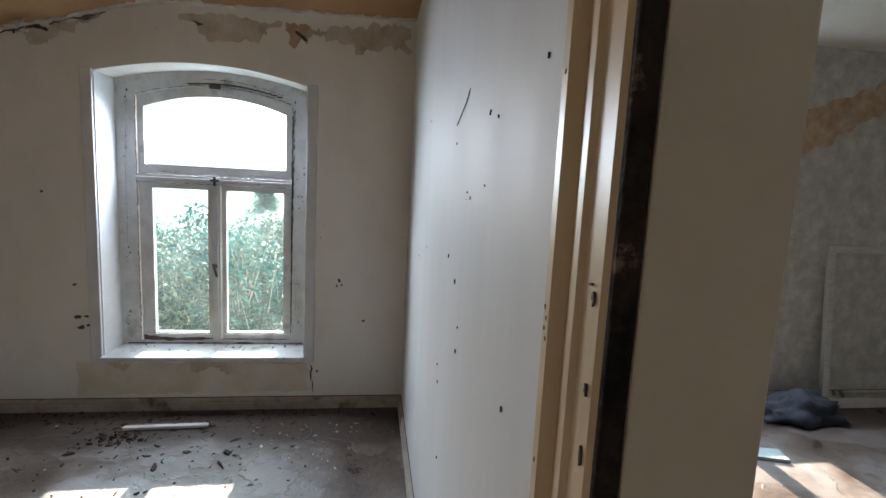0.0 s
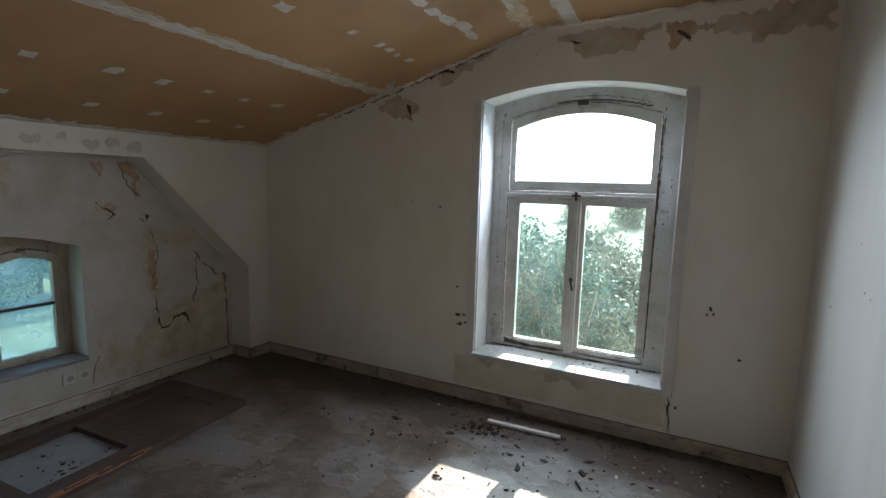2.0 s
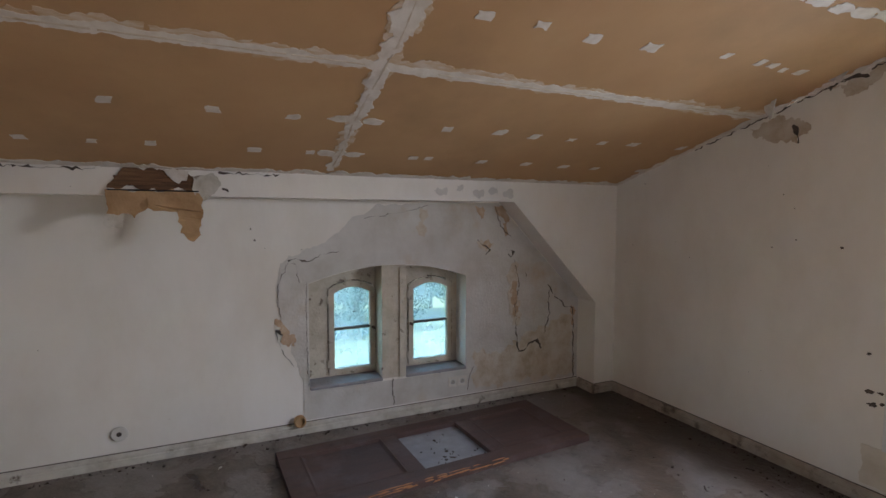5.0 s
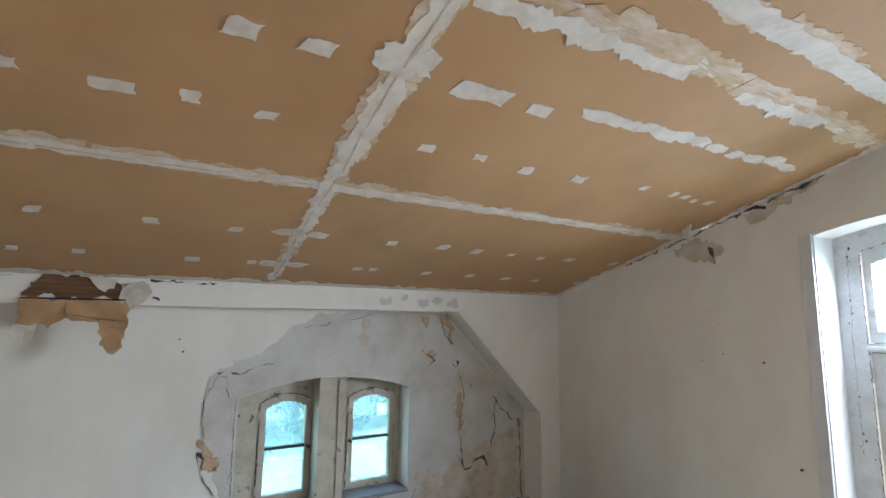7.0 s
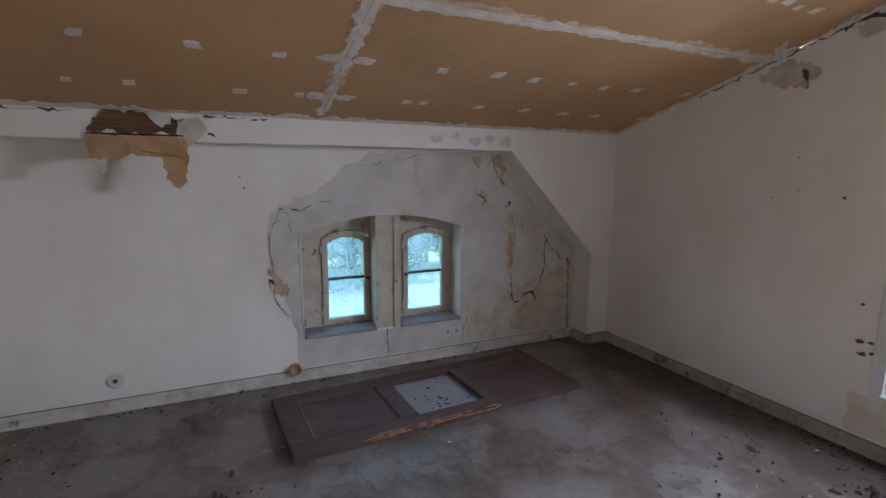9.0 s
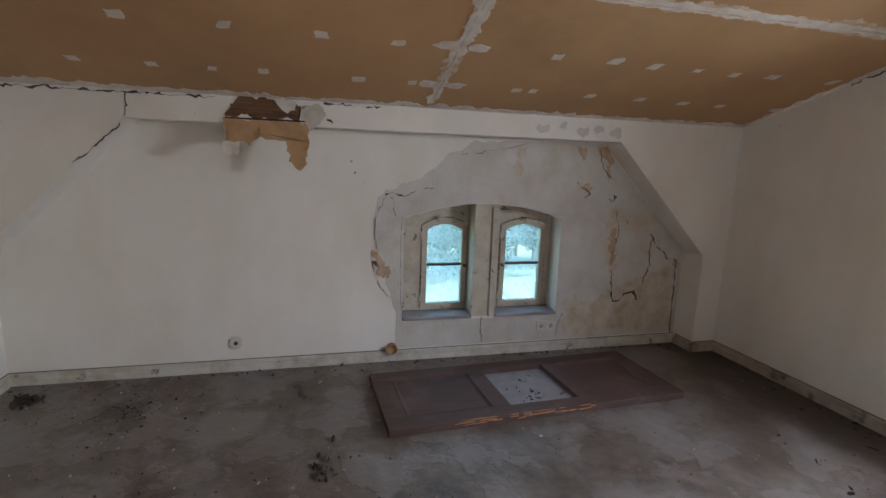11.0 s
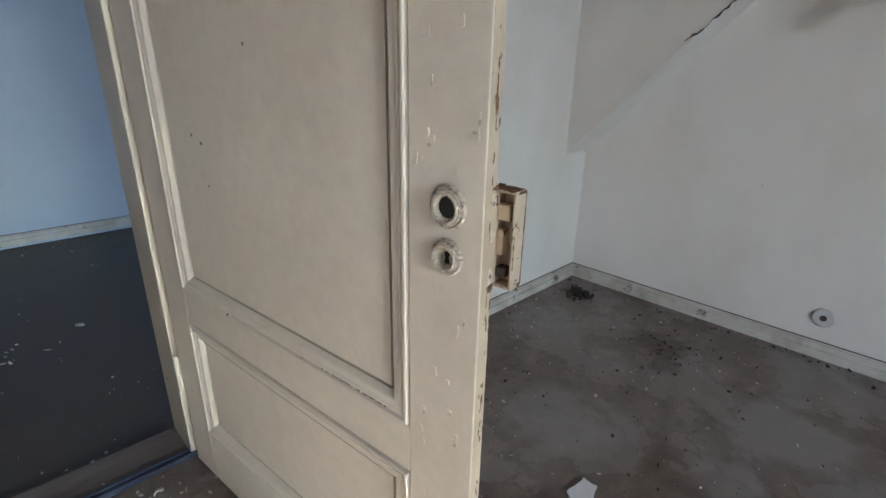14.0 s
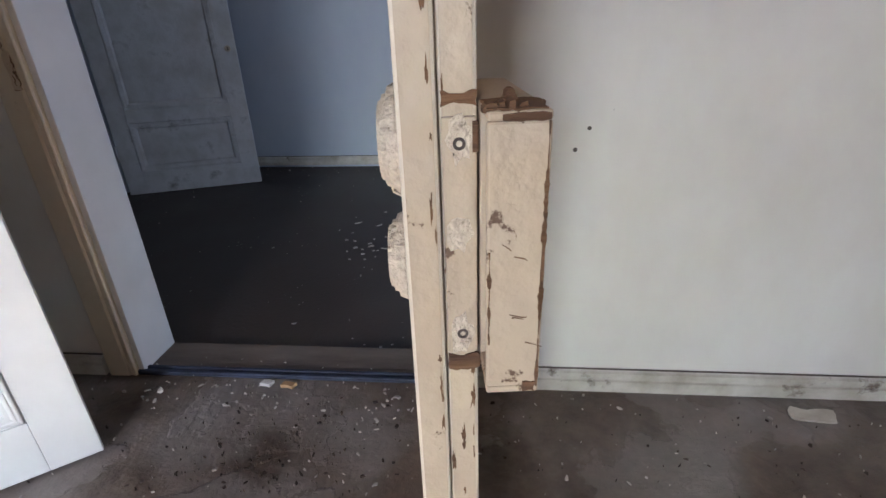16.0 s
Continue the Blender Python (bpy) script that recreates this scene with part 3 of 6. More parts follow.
# the raised frame round the dormer niche: beam, slanted corners, short post
bm = bmesh.new()
box(bm, XW, XF, YS, YN, 1.632, 1.80)
prism(bm, [(2.07, 1.632), (2.90, 0.79), (2.90, 0.0), (YN, 0.0), (YN, 1.632)], (XW, 0, 0), (0, 1, 0), (0, 0, 1), (XF - XW, 0, 0))
prism(bm, [(-1.07, 1.632), (YS, 1.632), (YS, 0.80)], (XW, 0, 0), (0, 1, 0), (0, 0, 1), (XF - XW, 0, 0))
structure("knee_wall_beam", bm, "wall", "white plastered roof beam and slanted struts over the knee wall", "beam")

D1A, D1B, DH = -1.532, -0.411, 2.08       # doorway to the back room
structure("wall_south", wall(XW, XBE, lambda x: 2.7, [(D1A, D1B, 0.0, lambda x: DH)], (0, YS, 0), (1, 0, 0), (0, YC - YS, 0), cuts=(CREASE, XE - 0.001, XE + 0.001)), "wall",
          "white painted partition wall with a doorway", "wall")
D2A, D2B = -0.955, 0.369                  # doorway between the front rooms
structure("wall_east", wall(YS, YN, lambda y: 2.66, [(D2A, D2B, 0.0, lambda y: DH)], (XE, 0, 0), (0, 1, 0), (XB - XE, 0, 0)), "gloss_wall",
          "glossy white painted partition wall", "wall")
# unseen; added to stop sky light leaking in over the knee wall
structure("wall_back_west", boxes((XW - 0.3, XW, YCS, YC, 1.795, 2.6)), "blue_wall", "unseen infill over the back room knee wall, keeps sky light out", "wall")
structure("wall_far_east", boxes((XBE, XBE + 0.2, YCS, YN, -0.2, 2.7)), "old_paper", "mottled wallpapered end wall", "wall")
structure("wall_back", boxes((XW, XBE + 0.2, YCS - 0.2, YCS, -0.2, 2.8)), "blue_wall", "whitish wall of the back room, skylight blue in its colour", "wall")
# lining of the second front room's window wall in old wallpaper
structure("wallpaper_north", wall(XB, XBE, lambda x: 2.6, [heads[1]], (0, YN - 0.006, 0), (1, 0, 0), (0, 0.004, 0)), "old_paper", "mottled grey wallpaper with damp stains", "wallpaper")

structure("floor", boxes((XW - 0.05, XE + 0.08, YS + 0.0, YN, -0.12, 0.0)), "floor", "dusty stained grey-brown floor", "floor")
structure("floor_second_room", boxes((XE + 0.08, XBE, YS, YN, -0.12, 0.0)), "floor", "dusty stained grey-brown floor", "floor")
structure("floor_back_room", boxes((XW, XBE, YCS, YC, -0.12, -0.022)), "dark_floor", "dark worn floor of the back room", "floor")

bm = bmesh.new()
prism(bm, [(XW - 0.3, roof(XW - 0.3)), (CREASE, roof(CREASE)), (XE, roof(XE)), (XE, roof(XE) + 0.12), (CREASE, roof(CREASE) + 0.12), (XW - 0.3, roof(XW - 0.3) + 0.12)],
      (0, YC, 0), (1, 0, 0), (0, 0, 1), (0, YN - YC - 0.001, 0))
ceiling = structure("ceiling", bm, "board", "brown plasterboard ceiling with white filled joints", "ceiling")
structure("ceiling_second_room", boxes((XB, XBE, YS, YN, 2.60, 2.72)), "wall", "white plastered ceiling", "ceiling")
structure("ceiling_back_room", boxes((XW, XBE, YCS, YC, 2.55, 2.67)), "wall", "white plastered ceiling of the back room", "ceiling")


# ---- ceiling joints and screw patches ----
def roof_at(x, y, drop=0.0):
    return Vector((x, y, roof(x) - drop))


def on_roof(bm, outline, drop=0.003):
    """A skin of filler under the ceiling with an outline in plan."""
    top = [bm.verts.new(roof_at(x, y, -0.004)) for x, y in outline]
    low = [bm.verts.new(roof_at(x, y, drop)) for x, y in outline]
    bm.faces.new(low)
    for i in range(len(top)):
        j = (i + 1) % len(top)
        bm.faces.new((top[i], top[j], low[j], low[i]))


def strip(bm, a, b, w, seed, rough=0.05, drop=0.003):
    a, b = Vector(a), Vector(b)
    n = Vector((-(b - a).y, (b - a).x)).normalized() * w / 2
    on_roof(bm, ragged([tuple(a - n), tuple(b - n), tuple(b + n), tuple(a + n)], rough, 0.012, seed), drop)


# a thin first coat, smeared wider than the white one over it
rnd = random.Random(70)
bm = bmesh.new()
for x, w in ((-2.43, 0.085), (CREASE + 0.01, 0.105), (-1.09, 0.11)):
    y = YS
    while y < YN - 0.1:
        k = min(rnd.uniform(0.25, 0.6), YN - 0.03 - y)
        strip(bm, (x + rnd.uniform(-0.02, 0.02), y), (x + rnd.uniform(-0.02, 0.02), y + k), w * rnd.uniform(0.6, 1.25), int(y * 100), 0.035, 0.0018 + 0.0006 * rnd.random())
        y += k * rnd.uniform(0.8, 1.05)
x = -3.5
while x < -0.1:
    k = rnd.uniform(0.15, 0.35)
    strip(bm, (x, 0.645 + rnd.uniform(-0.012, 0.012)), (x + k, 0.645 + rnd.uniform(-0.012, 0.012)), (0.07 if x < -2.3 else 0.12) * rnd.uniform(0.7, 1.2), int(-x * 90), 0.035, 0.0018 + 0.0006 * rnd.random())
    x += k * 0.9
part("first_coat", bm, "thin_filler", ceiling, "thin smeared first coat of filler")
bm = bmesh.new()
for k, x in enumerate((-2.43, CREASE - 0.002)):
    for i in range(5):
        strip(bm, (x, YS + i), (x, YS + i + 1.03 if i < 4 else YN), 0.055 if k == 0 else 0.035, 10 * k + i, 0.022, 0.003 + 0.0004 * (i % 2))
for i in range(5):
    strip(bm, (-1.09, YS + i), (-1.09, YS + i + 1.02 if i < 4 else YN), 0.08, 40 + i, 0.018, 0.003 + 0.0004 * (i % 2))
for seed, (a, b, w) in enumerate([(-3.56, -3.0, 0.045), (-3.02, -2.46, 0.07), (-2.48, -2.2, 0.06), (-2.22, -1.78, 0.095), (-1.80, -1.36, 0.075), (-1.72, -1.63, 0.19), (-1.32, -0.2, 0.09), (-0.22, 0.15, 0.08)]):
    strip(bm, (a, 0.65), (b, 0.645), w, 60 + seed, 0.04, 0.0045 + 0.0003 * (seed % 2))
for i in range(5):
    strip(bm, (XF + 0.02, YS + i), (XF + 0.02, min(YN, YS + i + 1.02)), 0.055, 80 + i, 0.05, 0.0036 + 0.0003 * (i % 2))
for i in range(4):
    x = -3.6 + 0.95 * i
    strip(bm, (x, YN - 0.02), (x + 0.97, YN - 0.02), 0.05, 90 + i, 0.045, 0.0052 + 0.0003 * (i % 2))
strip(bm, (-1.40, 0.72), (-1.37, 1.6), 0.07, 101, 0.04, 0.0052)
strip(bm, (-1.36, 1.9), (-1.35, 2.5), 0.07, 103, 0.04, 0.0055)
part("joint_filler", bm, "filler", ceiling, "ragged white filler on the board joints")
# a thin crack where each joint has shrunk
bm = bmesh.new()
for x in (-2.432, CREASE + 0.012):
    for i in range(16):
        if i % 5 != 3:
            y = YS + i * 0.31
            strip(bm, (x + 0.004 * math.sin(i), y), (x + 0.004 * math.sin(i + 1), min(YN, y + 0.29)), 0.005, 200 + i, 0.004, 0.0066)
for i in range(7):
    strip(bm, (-3.5 + i * 0.3, 0.652 + 0.01 * math.sin(i * 2)), (-3.24 + i * 0.3, 0.648 + 0.01 * math.sin(i * 2 + 2)), 0.006, 230 + i, 0.006, 0.0066)
part("joint_crack", bm, "stain", ceiling, "thin shrinkage cracks in the filler")
rnd = random.Random(7)
bm = bmesh.new()
for row, size, places in ((-3.31, 0.030, (-1.16, -0.82, -0.55, -0.3, 0.19, 0.49, 1.12, 1.22, 1.6, 1.95, 2.28, 2.57, 3.03)), (-2.91, 0.034, (-0.83, -0.42, 0.0, 0.34, 1.17, 1.49, 1.74, 2.02, 2.28, 2.53, 2.97)),
                          (-2.05, 0.036, (-0.7, -0.35, -0.11, 0.09, 0.31, 0.92, 1.17, 1.43, 1.74)), (-2.01, 0.026, (2.17, 2.41, 2.51, 2.62, 2.74)), (-1.72, 0.044, (-0.6, -0.2, 0.18, 0.38, 0.95, 1.21)),
                          (-0.72, 0.05, (-1.2, -0.7, -0.1, 0.4, 0.9, 1.5, 2.1, 2.7)), (-0.3, 0.05, (-1.3, -0.6, 0.2, 0.9, 1.6, 2.3))):
    for y in places:
        long = 2.6 if abs(y - 0.95) < 0.01 else 1.7 if abs(y + 0.11) < 0.01 else rnd.uniform(0.8, 1.25)
        x, h, w, k = row + rnd.uniform(-0.012, 0.012), size * rnd.uniform(0.6, 0.9), size * long, size * rnd.uniform(-0.35, 0.35)
        on_roof(bm, ragged([(x - h, y - w), (x - h * 0.9, y + w * 0.9), (x + h, y + w + k), (x + h * 0.8, y - w * 0.8 + k)], size * 0.35, size * 0.3, int(rnd.random() * 999)), 0.0032)
y = 1.45
while y < 2.9:
    on_roof(bm, oval(-1.655 + 0.03 * (y - 1.45) + rnd.uniform(-0.012, 0.012), y, 0.026 + 0.008 * rnd.random(), 0.062 + 0.02 * rnd.random(), 16, rnd.random(), 0.55), 0.0036)
    y += 0.10 if y < 2.0 else 0.148
for x in (-2.9, -3.31):
    for y in (0.575, 0.74):
        on_roof(bm, oval(x, y, 0.035, 0.055, 11, x + y, 0.5), 0.0036)
part("screw_patch", bm, "filler", ceiling, "small dabs of white filler over screw heads")["kind"] = "stuff"

# ---- skirting boards ----
SKIRT = [(0, 0), (0.022, 0), (0.022, 0.040), (0.015, 0.044), (0.018, 0.058), (0.016, 0.068), (0.006, 0.072), (0.004, 0.076), (0, 0.077)]


def skirting(path, label="chipped cream wooden skirting board", mat="skirting"):
    bm = bmesh.new()
    sweep(bm, [(a, b) for a, b in SKIRT], [(x, y, 0.0) for x, y in path])
    board = structure("baseboard", bm, mat, label, "baseboard")
    # the dirty open joint between board and wall
    part("joint", sweep(bmesh.new(), [(0, 0.0772), (0.0045, 0.0772), (0.0035, 0.0805), (0, 0.081)], [(x, y, 0.0) for x, y in path]), "dark_hole", board, "dark dusty joint on top of the board")


skirting([(XE, D2B + 0.122), (XE, YN), (XF, YN), (XF, 2.90), (XW + 0.024, 2.90)], "brown dusty wooden skirting board", "dusty_skirting")
skirting([(XW, 2.90), (XW, YS), (D1A - 0.12, YS)])
skirting([(D1B + 0.12, YS), (XE, YS), (XE, D2A - 0.12)])
skirting([(XBE, YN - 0.006), (XB, YN - 0.006)], "dark dusty skirting board")
skirting([(XW, YCS), (1.2, YCS)])

# ---- back room enclosure ----
structure("wall_back_east", wall(YCS, YC, lambda y: 2.6, [(-4.03, -3.03, 0.0, lambda y: 2.05)], (1.2, 0, 0), (0, 1, 0), (0.15, 0, 0)), "blue_wall", "whitish wall with a dark doorway, skylight blue in its colour", "wall")
structure("threshold", boxes((D1A, D1B, YC, YS, -0.10, 0.006), bevel=0.003), "threshold", "worn wooden door threshold", "threshold")
structure("threshold_strip", boxes((D1A, D1B, YS - 0.028, YS + 0.014, 0.0, 0.010), (D1A, D1B, YS - 0.026, YS - 0.013, 0.008, 0.017), (D1A, D1B, YS - 0.001, YS + 0.012, 0.008, 0.017), bevel=0.003), "blue_strip", "dark blue rubber threshold strip", "strip")

# ---- door casings ----
CASE = [(0.0, 0.0), (0.0, 0.014), (0.012, 0.020), (0.045, 0.020), (0.050, 0.026), (0.062, 0.026), (0.070, 0.018), (0.084, 0.018), (0.092, 0.034), (0.106, 0.034), (0.112, 0.0)]


PLAIN_CASE = [(0.0, 0.0), (0.0, 0.016), (0.004, 0.020), (0.014, 0.020), (0.018, 0.016), (0.024, 0.016), (0.030, 0.021), (0.100, 0.022), (0.106, 0.018), (0.108, 0.0)]


def casing(a, b, h, mat, face, u, n, name="door_frame", label="moulded cream door casing", wide=1.0, shape=CASE):
    """A moulded casing round an opening from a to b along u, on the wall face at face, n its outward normal."""
    u, n, face = Vector(u), Vector(n), Vector(face)
    up = Vector((0, 0, 1))
    pts = [face + u * a, face + u * a + up * h, face + u * b + up * h, face + u * b]
    d = (pts[1] - pts[0]).normalized()
    if n.cross(d).dot(-u) < 0:
        pts.reverse()
    bm = bmesh.new()
    sweep(bm, [(p * wide, q) for p, q in shape], pts, n)
    return structure(name, bm, mat, label, "door frame")


casing(D1A, D1B, DH, "cream_casing", (0, YS, 0), (1, 0, 0), (0, 1, 0), label="flat cream door casing with chipped corners", shape=PLAIN_CASE)
plate = thing("strike_plate", (D1B + 0.035, YS + 0.021, 1.06), "paint-covered strike plate nailed to the door casing", "plate")
part("plate", prism(bmesh.new(), ragged([(-0.012, -0.06), (0.012, -0.06), (0.013, 0.03), (0.004, 0.05), (-0.010, 0.04)], 0.004, 0.006, 2), (0, 0, 0), (1, 0, 0), (0, 0, 1), (0, 0.003, 0)), "chipped", plate)
bm = bmesh.new()
for a, b in (((-0.012, -0.055), (-0.011, 0.03)), ((0.003, 0.045), (0.005, 0.085)), ((0.012, -0.055), (-0.004, -0.060)), ((0.0, -0.045), (0.002, -0.02))):
    crack(bm, [a, b], 0.005, (0, 0.0022, 0), (1, 0, 0), (0, 0, 1), (0, 0.0016, 0), 4, 0.008)
part("worn_edge", bm, "dark_paper", plate)
bm = lathe(bmesh.new(), [(0.008, 0.0), (0.008, 0.0045), (0.004, 0.005), (0.0035, 0.002)], (0, 0, 0.01), (0, 1, 0), 14)
part("screw", bm, "chipped", plate)
casing(D2A, D2B, DH, "ochre_paint", (XE, 0, 0), (0, 1, 0), (-1, 0, 0), label="glossy ochre moulded door casing", wide=1.07)
casing(D2A, D2B, DH, "jamb_paint", (XB, 0, 0), (0, 1, 0), (1, 0, 0))
# jamb linings


def lining(pieces, mat, label):
    d = thing("door_lining", (0, 0, 0), label, "door frame", "", "structure")
    for name, s, paint in zip(("jamb", "jamb", "head"), pieces, mat):
        part(name, boxes(s, bevel=0.003), paint, d)


lining(((D1A - 0.001, D1A + 0.022, YC, YS + 0.004, 0, DH), (D1B - 0.022, D1B + 0.001, YC, YS + 0.004, 0, DH), (D1A + 0.022, D1B - 0.022, YC, YS + 0.004, DH - 0.022, DH)), ("cream_casing", "white_door", "white_door"), "white painted door jamb lining")
lining(((XE + 0.004, XB + 0.004, D2B - 0.012, D2B + 0.002, 0, DH), (XE + 0.004, XB + 0.004, D2A - 0.002, D2A + 0.018, 0, DH), (XE + 0.024, XB + 0.004, D2A + 0.018, D2B - 0.018, DH - 0.018, DH)), ("jamb_paint",) * 3, "grey-brown painted door jamb lining")
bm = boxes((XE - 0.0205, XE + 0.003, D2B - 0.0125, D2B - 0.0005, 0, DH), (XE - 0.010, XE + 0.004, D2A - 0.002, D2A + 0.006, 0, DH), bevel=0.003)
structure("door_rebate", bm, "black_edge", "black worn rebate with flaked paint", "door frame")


# ---- doors ----
MOULD = [(0.0, 0.0), (0.0006, -0.009), (0.0034, -0.009), (0.0038, 0.003), (0.006, 0.0055), (0.0095, 0.0055), (0.0125, 0.001), (0.0150, -0.0005), (0.0165, 0.0025), (0.0205, 0.0025), (0.026, 0.0), (0.035, -0.0005), (0.0380, -0.002), (0.0462, -0.0098), (0.0490, -0.0165), (0.0535, -0.0165)]


def ring_frame(bm, x0, x1, z0, z1, y, s, profile=MOULD):
    """A mitred moulding round a panel's opening; s is -1 on the near face and 1 on the far one."""
    rings = []
    for i, h in profile:
        rings.append([bm.verts.new((x, y + s * h, z)) for x, z in ((x0 + i, z0 + i), (x1 - i, z0 + i), (x1 - i, z1 - i), (x0 + i, z1 - i))])
    for a, b in zip(rings, rings[1:]):
        for k in range(4):
            bm.faces.new((a[k], a[(k + 1) % 4], b[(k + 1) % 4], b[k]))


def door_leaf(name, at, rz, width, label, lock=True, paint="door", rows=((0.19, 0.567), (0.665, 1.467), (1.558, 1.94)), height=2.04, low=0.012):
    d = thing(name, at, label, "door", "", "structure", rz)
    T, ST = 0.036, 0.128
    part("hinge_stile", boxes((0, ST, 0, T, low, height), bevel=0.003), paint, d)
    bm = boxes((width - ST, width, 0, 0.018, low, height), bevel=0.002)
    box(bm, width - ST, width - 0.006, 0.018, T, low, height, bevel=0.002)
    part("lock_stile", bm, paint if not lock else ["chipped" if lock == "worn" else paint], d)
    if lock == "worn":
        d.children[-1].data.materials[0] = M["door"]
    zs = [low] + [z for r in rows for z in r] + [height]
    for a, b in zip(zs[::2], zs[1::2]):
        part("rail", boxes((ST + 0.0005, width - ST - 0.0005, 0.0004, T - 0.0004, a, b), bevel=0.002), paint, d)
    for a, b in rows:
        p = part("panel", boxes((ST + 0.0525, width - ST - 0.0525, 0.0105, T - 0.0105, a + 0.0525, b - 0.0525), bevel=0.001), paint, d)
        for y, s in ((0.0, -1), (T, 1)):
            bm = bmesh.new()
            ring_frame(bm, ST, width - ST, a, b, y, s)
            part("moulding", bm, paint, p)
            if lock == "worn":
                # grime settled in the groove round the panel and at its edge
                bm = bmesh.new()
                ring_frame(bm, ST, width - ST, a, b, y, s, [(0.0002, -0.0072), (0.0036, -0.0072)])
                ring_frame(bm, ST, width - ST, a, b, y, s, [(0.0486, -0.0096), (0.0508, -0.0096)])
                part("groove_dirt", bm, "groove_dirt", p)
    if lock == "worn":
        part("lock_edge", boxes((width - 0.0004, width + 0.0009, 0.002, 0.0162, low + 0.01, height - 0.01), (width - 0.0064, width - 0.0051, 0.020, T - 0.002, low + 0.01, height - 0.01)), "chipped", d, "cracked cream paint on the door edge")
    for z in (0.28, 1.72):
        bm = bmesh.new()
        lathe(bm, [(0.0, 0), (0.008, 0.0), (0.008, 0.055), (0.0095, 0.056), (0.0095, 0.060), (0.008, 0.061), (0.008, 0.116), (0.004, 0.122)], (-0.006, -0.006, z), (0, 0, 1), 12)
        part("hinge", bm, paint, d, "painted barrel hinge")
    return d


def rosette(parent, x, z, r, keyhole):
    bm = bmesh.new()
    lathe(bm, [(r, 0.0), (r * 1.03, 0.003), (r * 0.95, 0.0075), (r * 0.87, 0.0050), (r * 0.82, 0.0105), (r * 0.75, 0.0095), (r * 0.70, 0.0128), (r * 0.60, 0.0120), (r * 0.55, 0.0045), (r * 0.50, 0.0035), (r * 0.47, 0.0004)],
          (x, 0.0, z), (0, -1, 0), 40, 0.022)
    q = part("rosette", bm, "rosette", parent, "ornate paint-clogged metal rosette", smooth=False)
    bm = bmesh.new()
    if keyhole:
        prism(bm, oval(0, 0.004, 0.0044, 0.0044, 12, 1, 0), (x, -0.0032, z), (1, 0, 0), (0, 0, 1), (0, 0.002, 0))
        prism(bm, [(-0.0022, 0.003), (0.0022, 0.003), (0.0034, -0.0095), (-0.0034, -0.0095)], (x, -0.0036, z), (1, 0, 0), (0, 0, 1), (0, 0.002, 0))
        part("keyhole", bm, "black", q)
    else:
        prism(bm, oval(0, 0, r * 0.50, r * 0.50, 18, 1, 0), (x, -0.0042, z), (1, 0, 0), (0, 0, 1), (0, 0.002, 0))
        part("handle_hole", bm, "black", q, "empty square spindle hole")
    return q


W1 = 1.085
door_1 = door_leaf("door_1", (-1.5187, -1.8507, 0), 96.94, W1, "open cream panelled door with its handle missing, chipped lock edge", lock="worn")
rosette(door_1, W1 - 0.055, 1.064, 0.0295, False)
rosette(door_1, W1 - 0.055, 0.994, 0.0260, True)
# rim lock on the far face, its case hanging past the edge
U0, U1, V0, V1, Z0, Z1 = W1 - 0.006, W1 + 0.024, 0.037, 0.063, 0.952, 1.090
case = part("rim_lock", boxes((U0 - 0.10, U0, V0, V1, Z0, Z1), (U0, U1, V0, V1, Z1 - 0.004, Z1), (U0, U1, V0, V1, Z0, Z0 + 0.004), (U1 - 0.004, U1, V0, V1, Z0 + 0.004, Z1 - 0.004),
                              (U0, U1 - 0.004, V1 - 0.004, V1, Z0 + 0.004, Z1 - 0.004), bevel=0.0012), "chipped", door_1, "cream-painted iron rim lock case with cracked paint")
part("latch_bolt", boxes((U0, U0 + 0.020, V0 + 0.003, V0 + 0.017, 1.048, 1.070), bevel=0.002), "chipped", case)
part("dead_bolt", boxes((U0, U0 + 0.011, V0 + 0.004, V0 + 0.020, 0.998, 1.034), bevel=0.002), "chipped", case)
part("dead_bolt", boxes((U0, U0 + 0.016, V0 + 0.006, V0 + 0.022, 0.966, 0.980), bevel=0.002), "iron", case)
bm = bmesh.new()
for i, (a, b, c, d) in enumerate(((V0 + 0.006, V1 - 0.001, Z1 - 0.0036, Z1 - 0.0014), (V1 - 0.0018, V1 - 0.0010, Z0 + 0.004, Z1 - 0.004), (V0 + 0.0008, V0 + 0.0015, Z0 + 0.03, Z1 - 0.06), (V1 - 0.008, V1 - 0.002, Z0 + 0.001, Z0 + 0.007))):
    prism(bm, ragged([(a, c), (b, c), (b, d), (a, d)], 0.0016, 0.0016, i), (U1 - 0.0004, 0, 0), (0, 1, 0), (0, 0, 1), (0.0012, 0, 0))
prism(bm, ragged([(U0, V0), (U1 - 0.001, V0), (U1 - 0.001, V1 - 0.002), (U0, V1 - 0.002)], 0.004, 0.002, 9), (0, 0, Z1 - 0.0004), (1, 0, 0), (0, 1, 0), (0, 0, 0.0012))
for i in range(6):
    rr = random.Random(60 + i)
    y, z = rr.uniform(V0 + 0.006, V1 - 0.006), rr.uniform(Z0 + 0.01, Z1 - 0.01)
    crack(bm, [(y, z), (y + rr.uniform(-0.008, 0.008), z + rr.uniform(-0.006, 0.006))], 0.0005, (U1 - 0.0004, 0, 0), (0, 1, 0), (0, 0, 1), (0.0009, 0, 0), i, 0.003)
rr = random.Random(31)
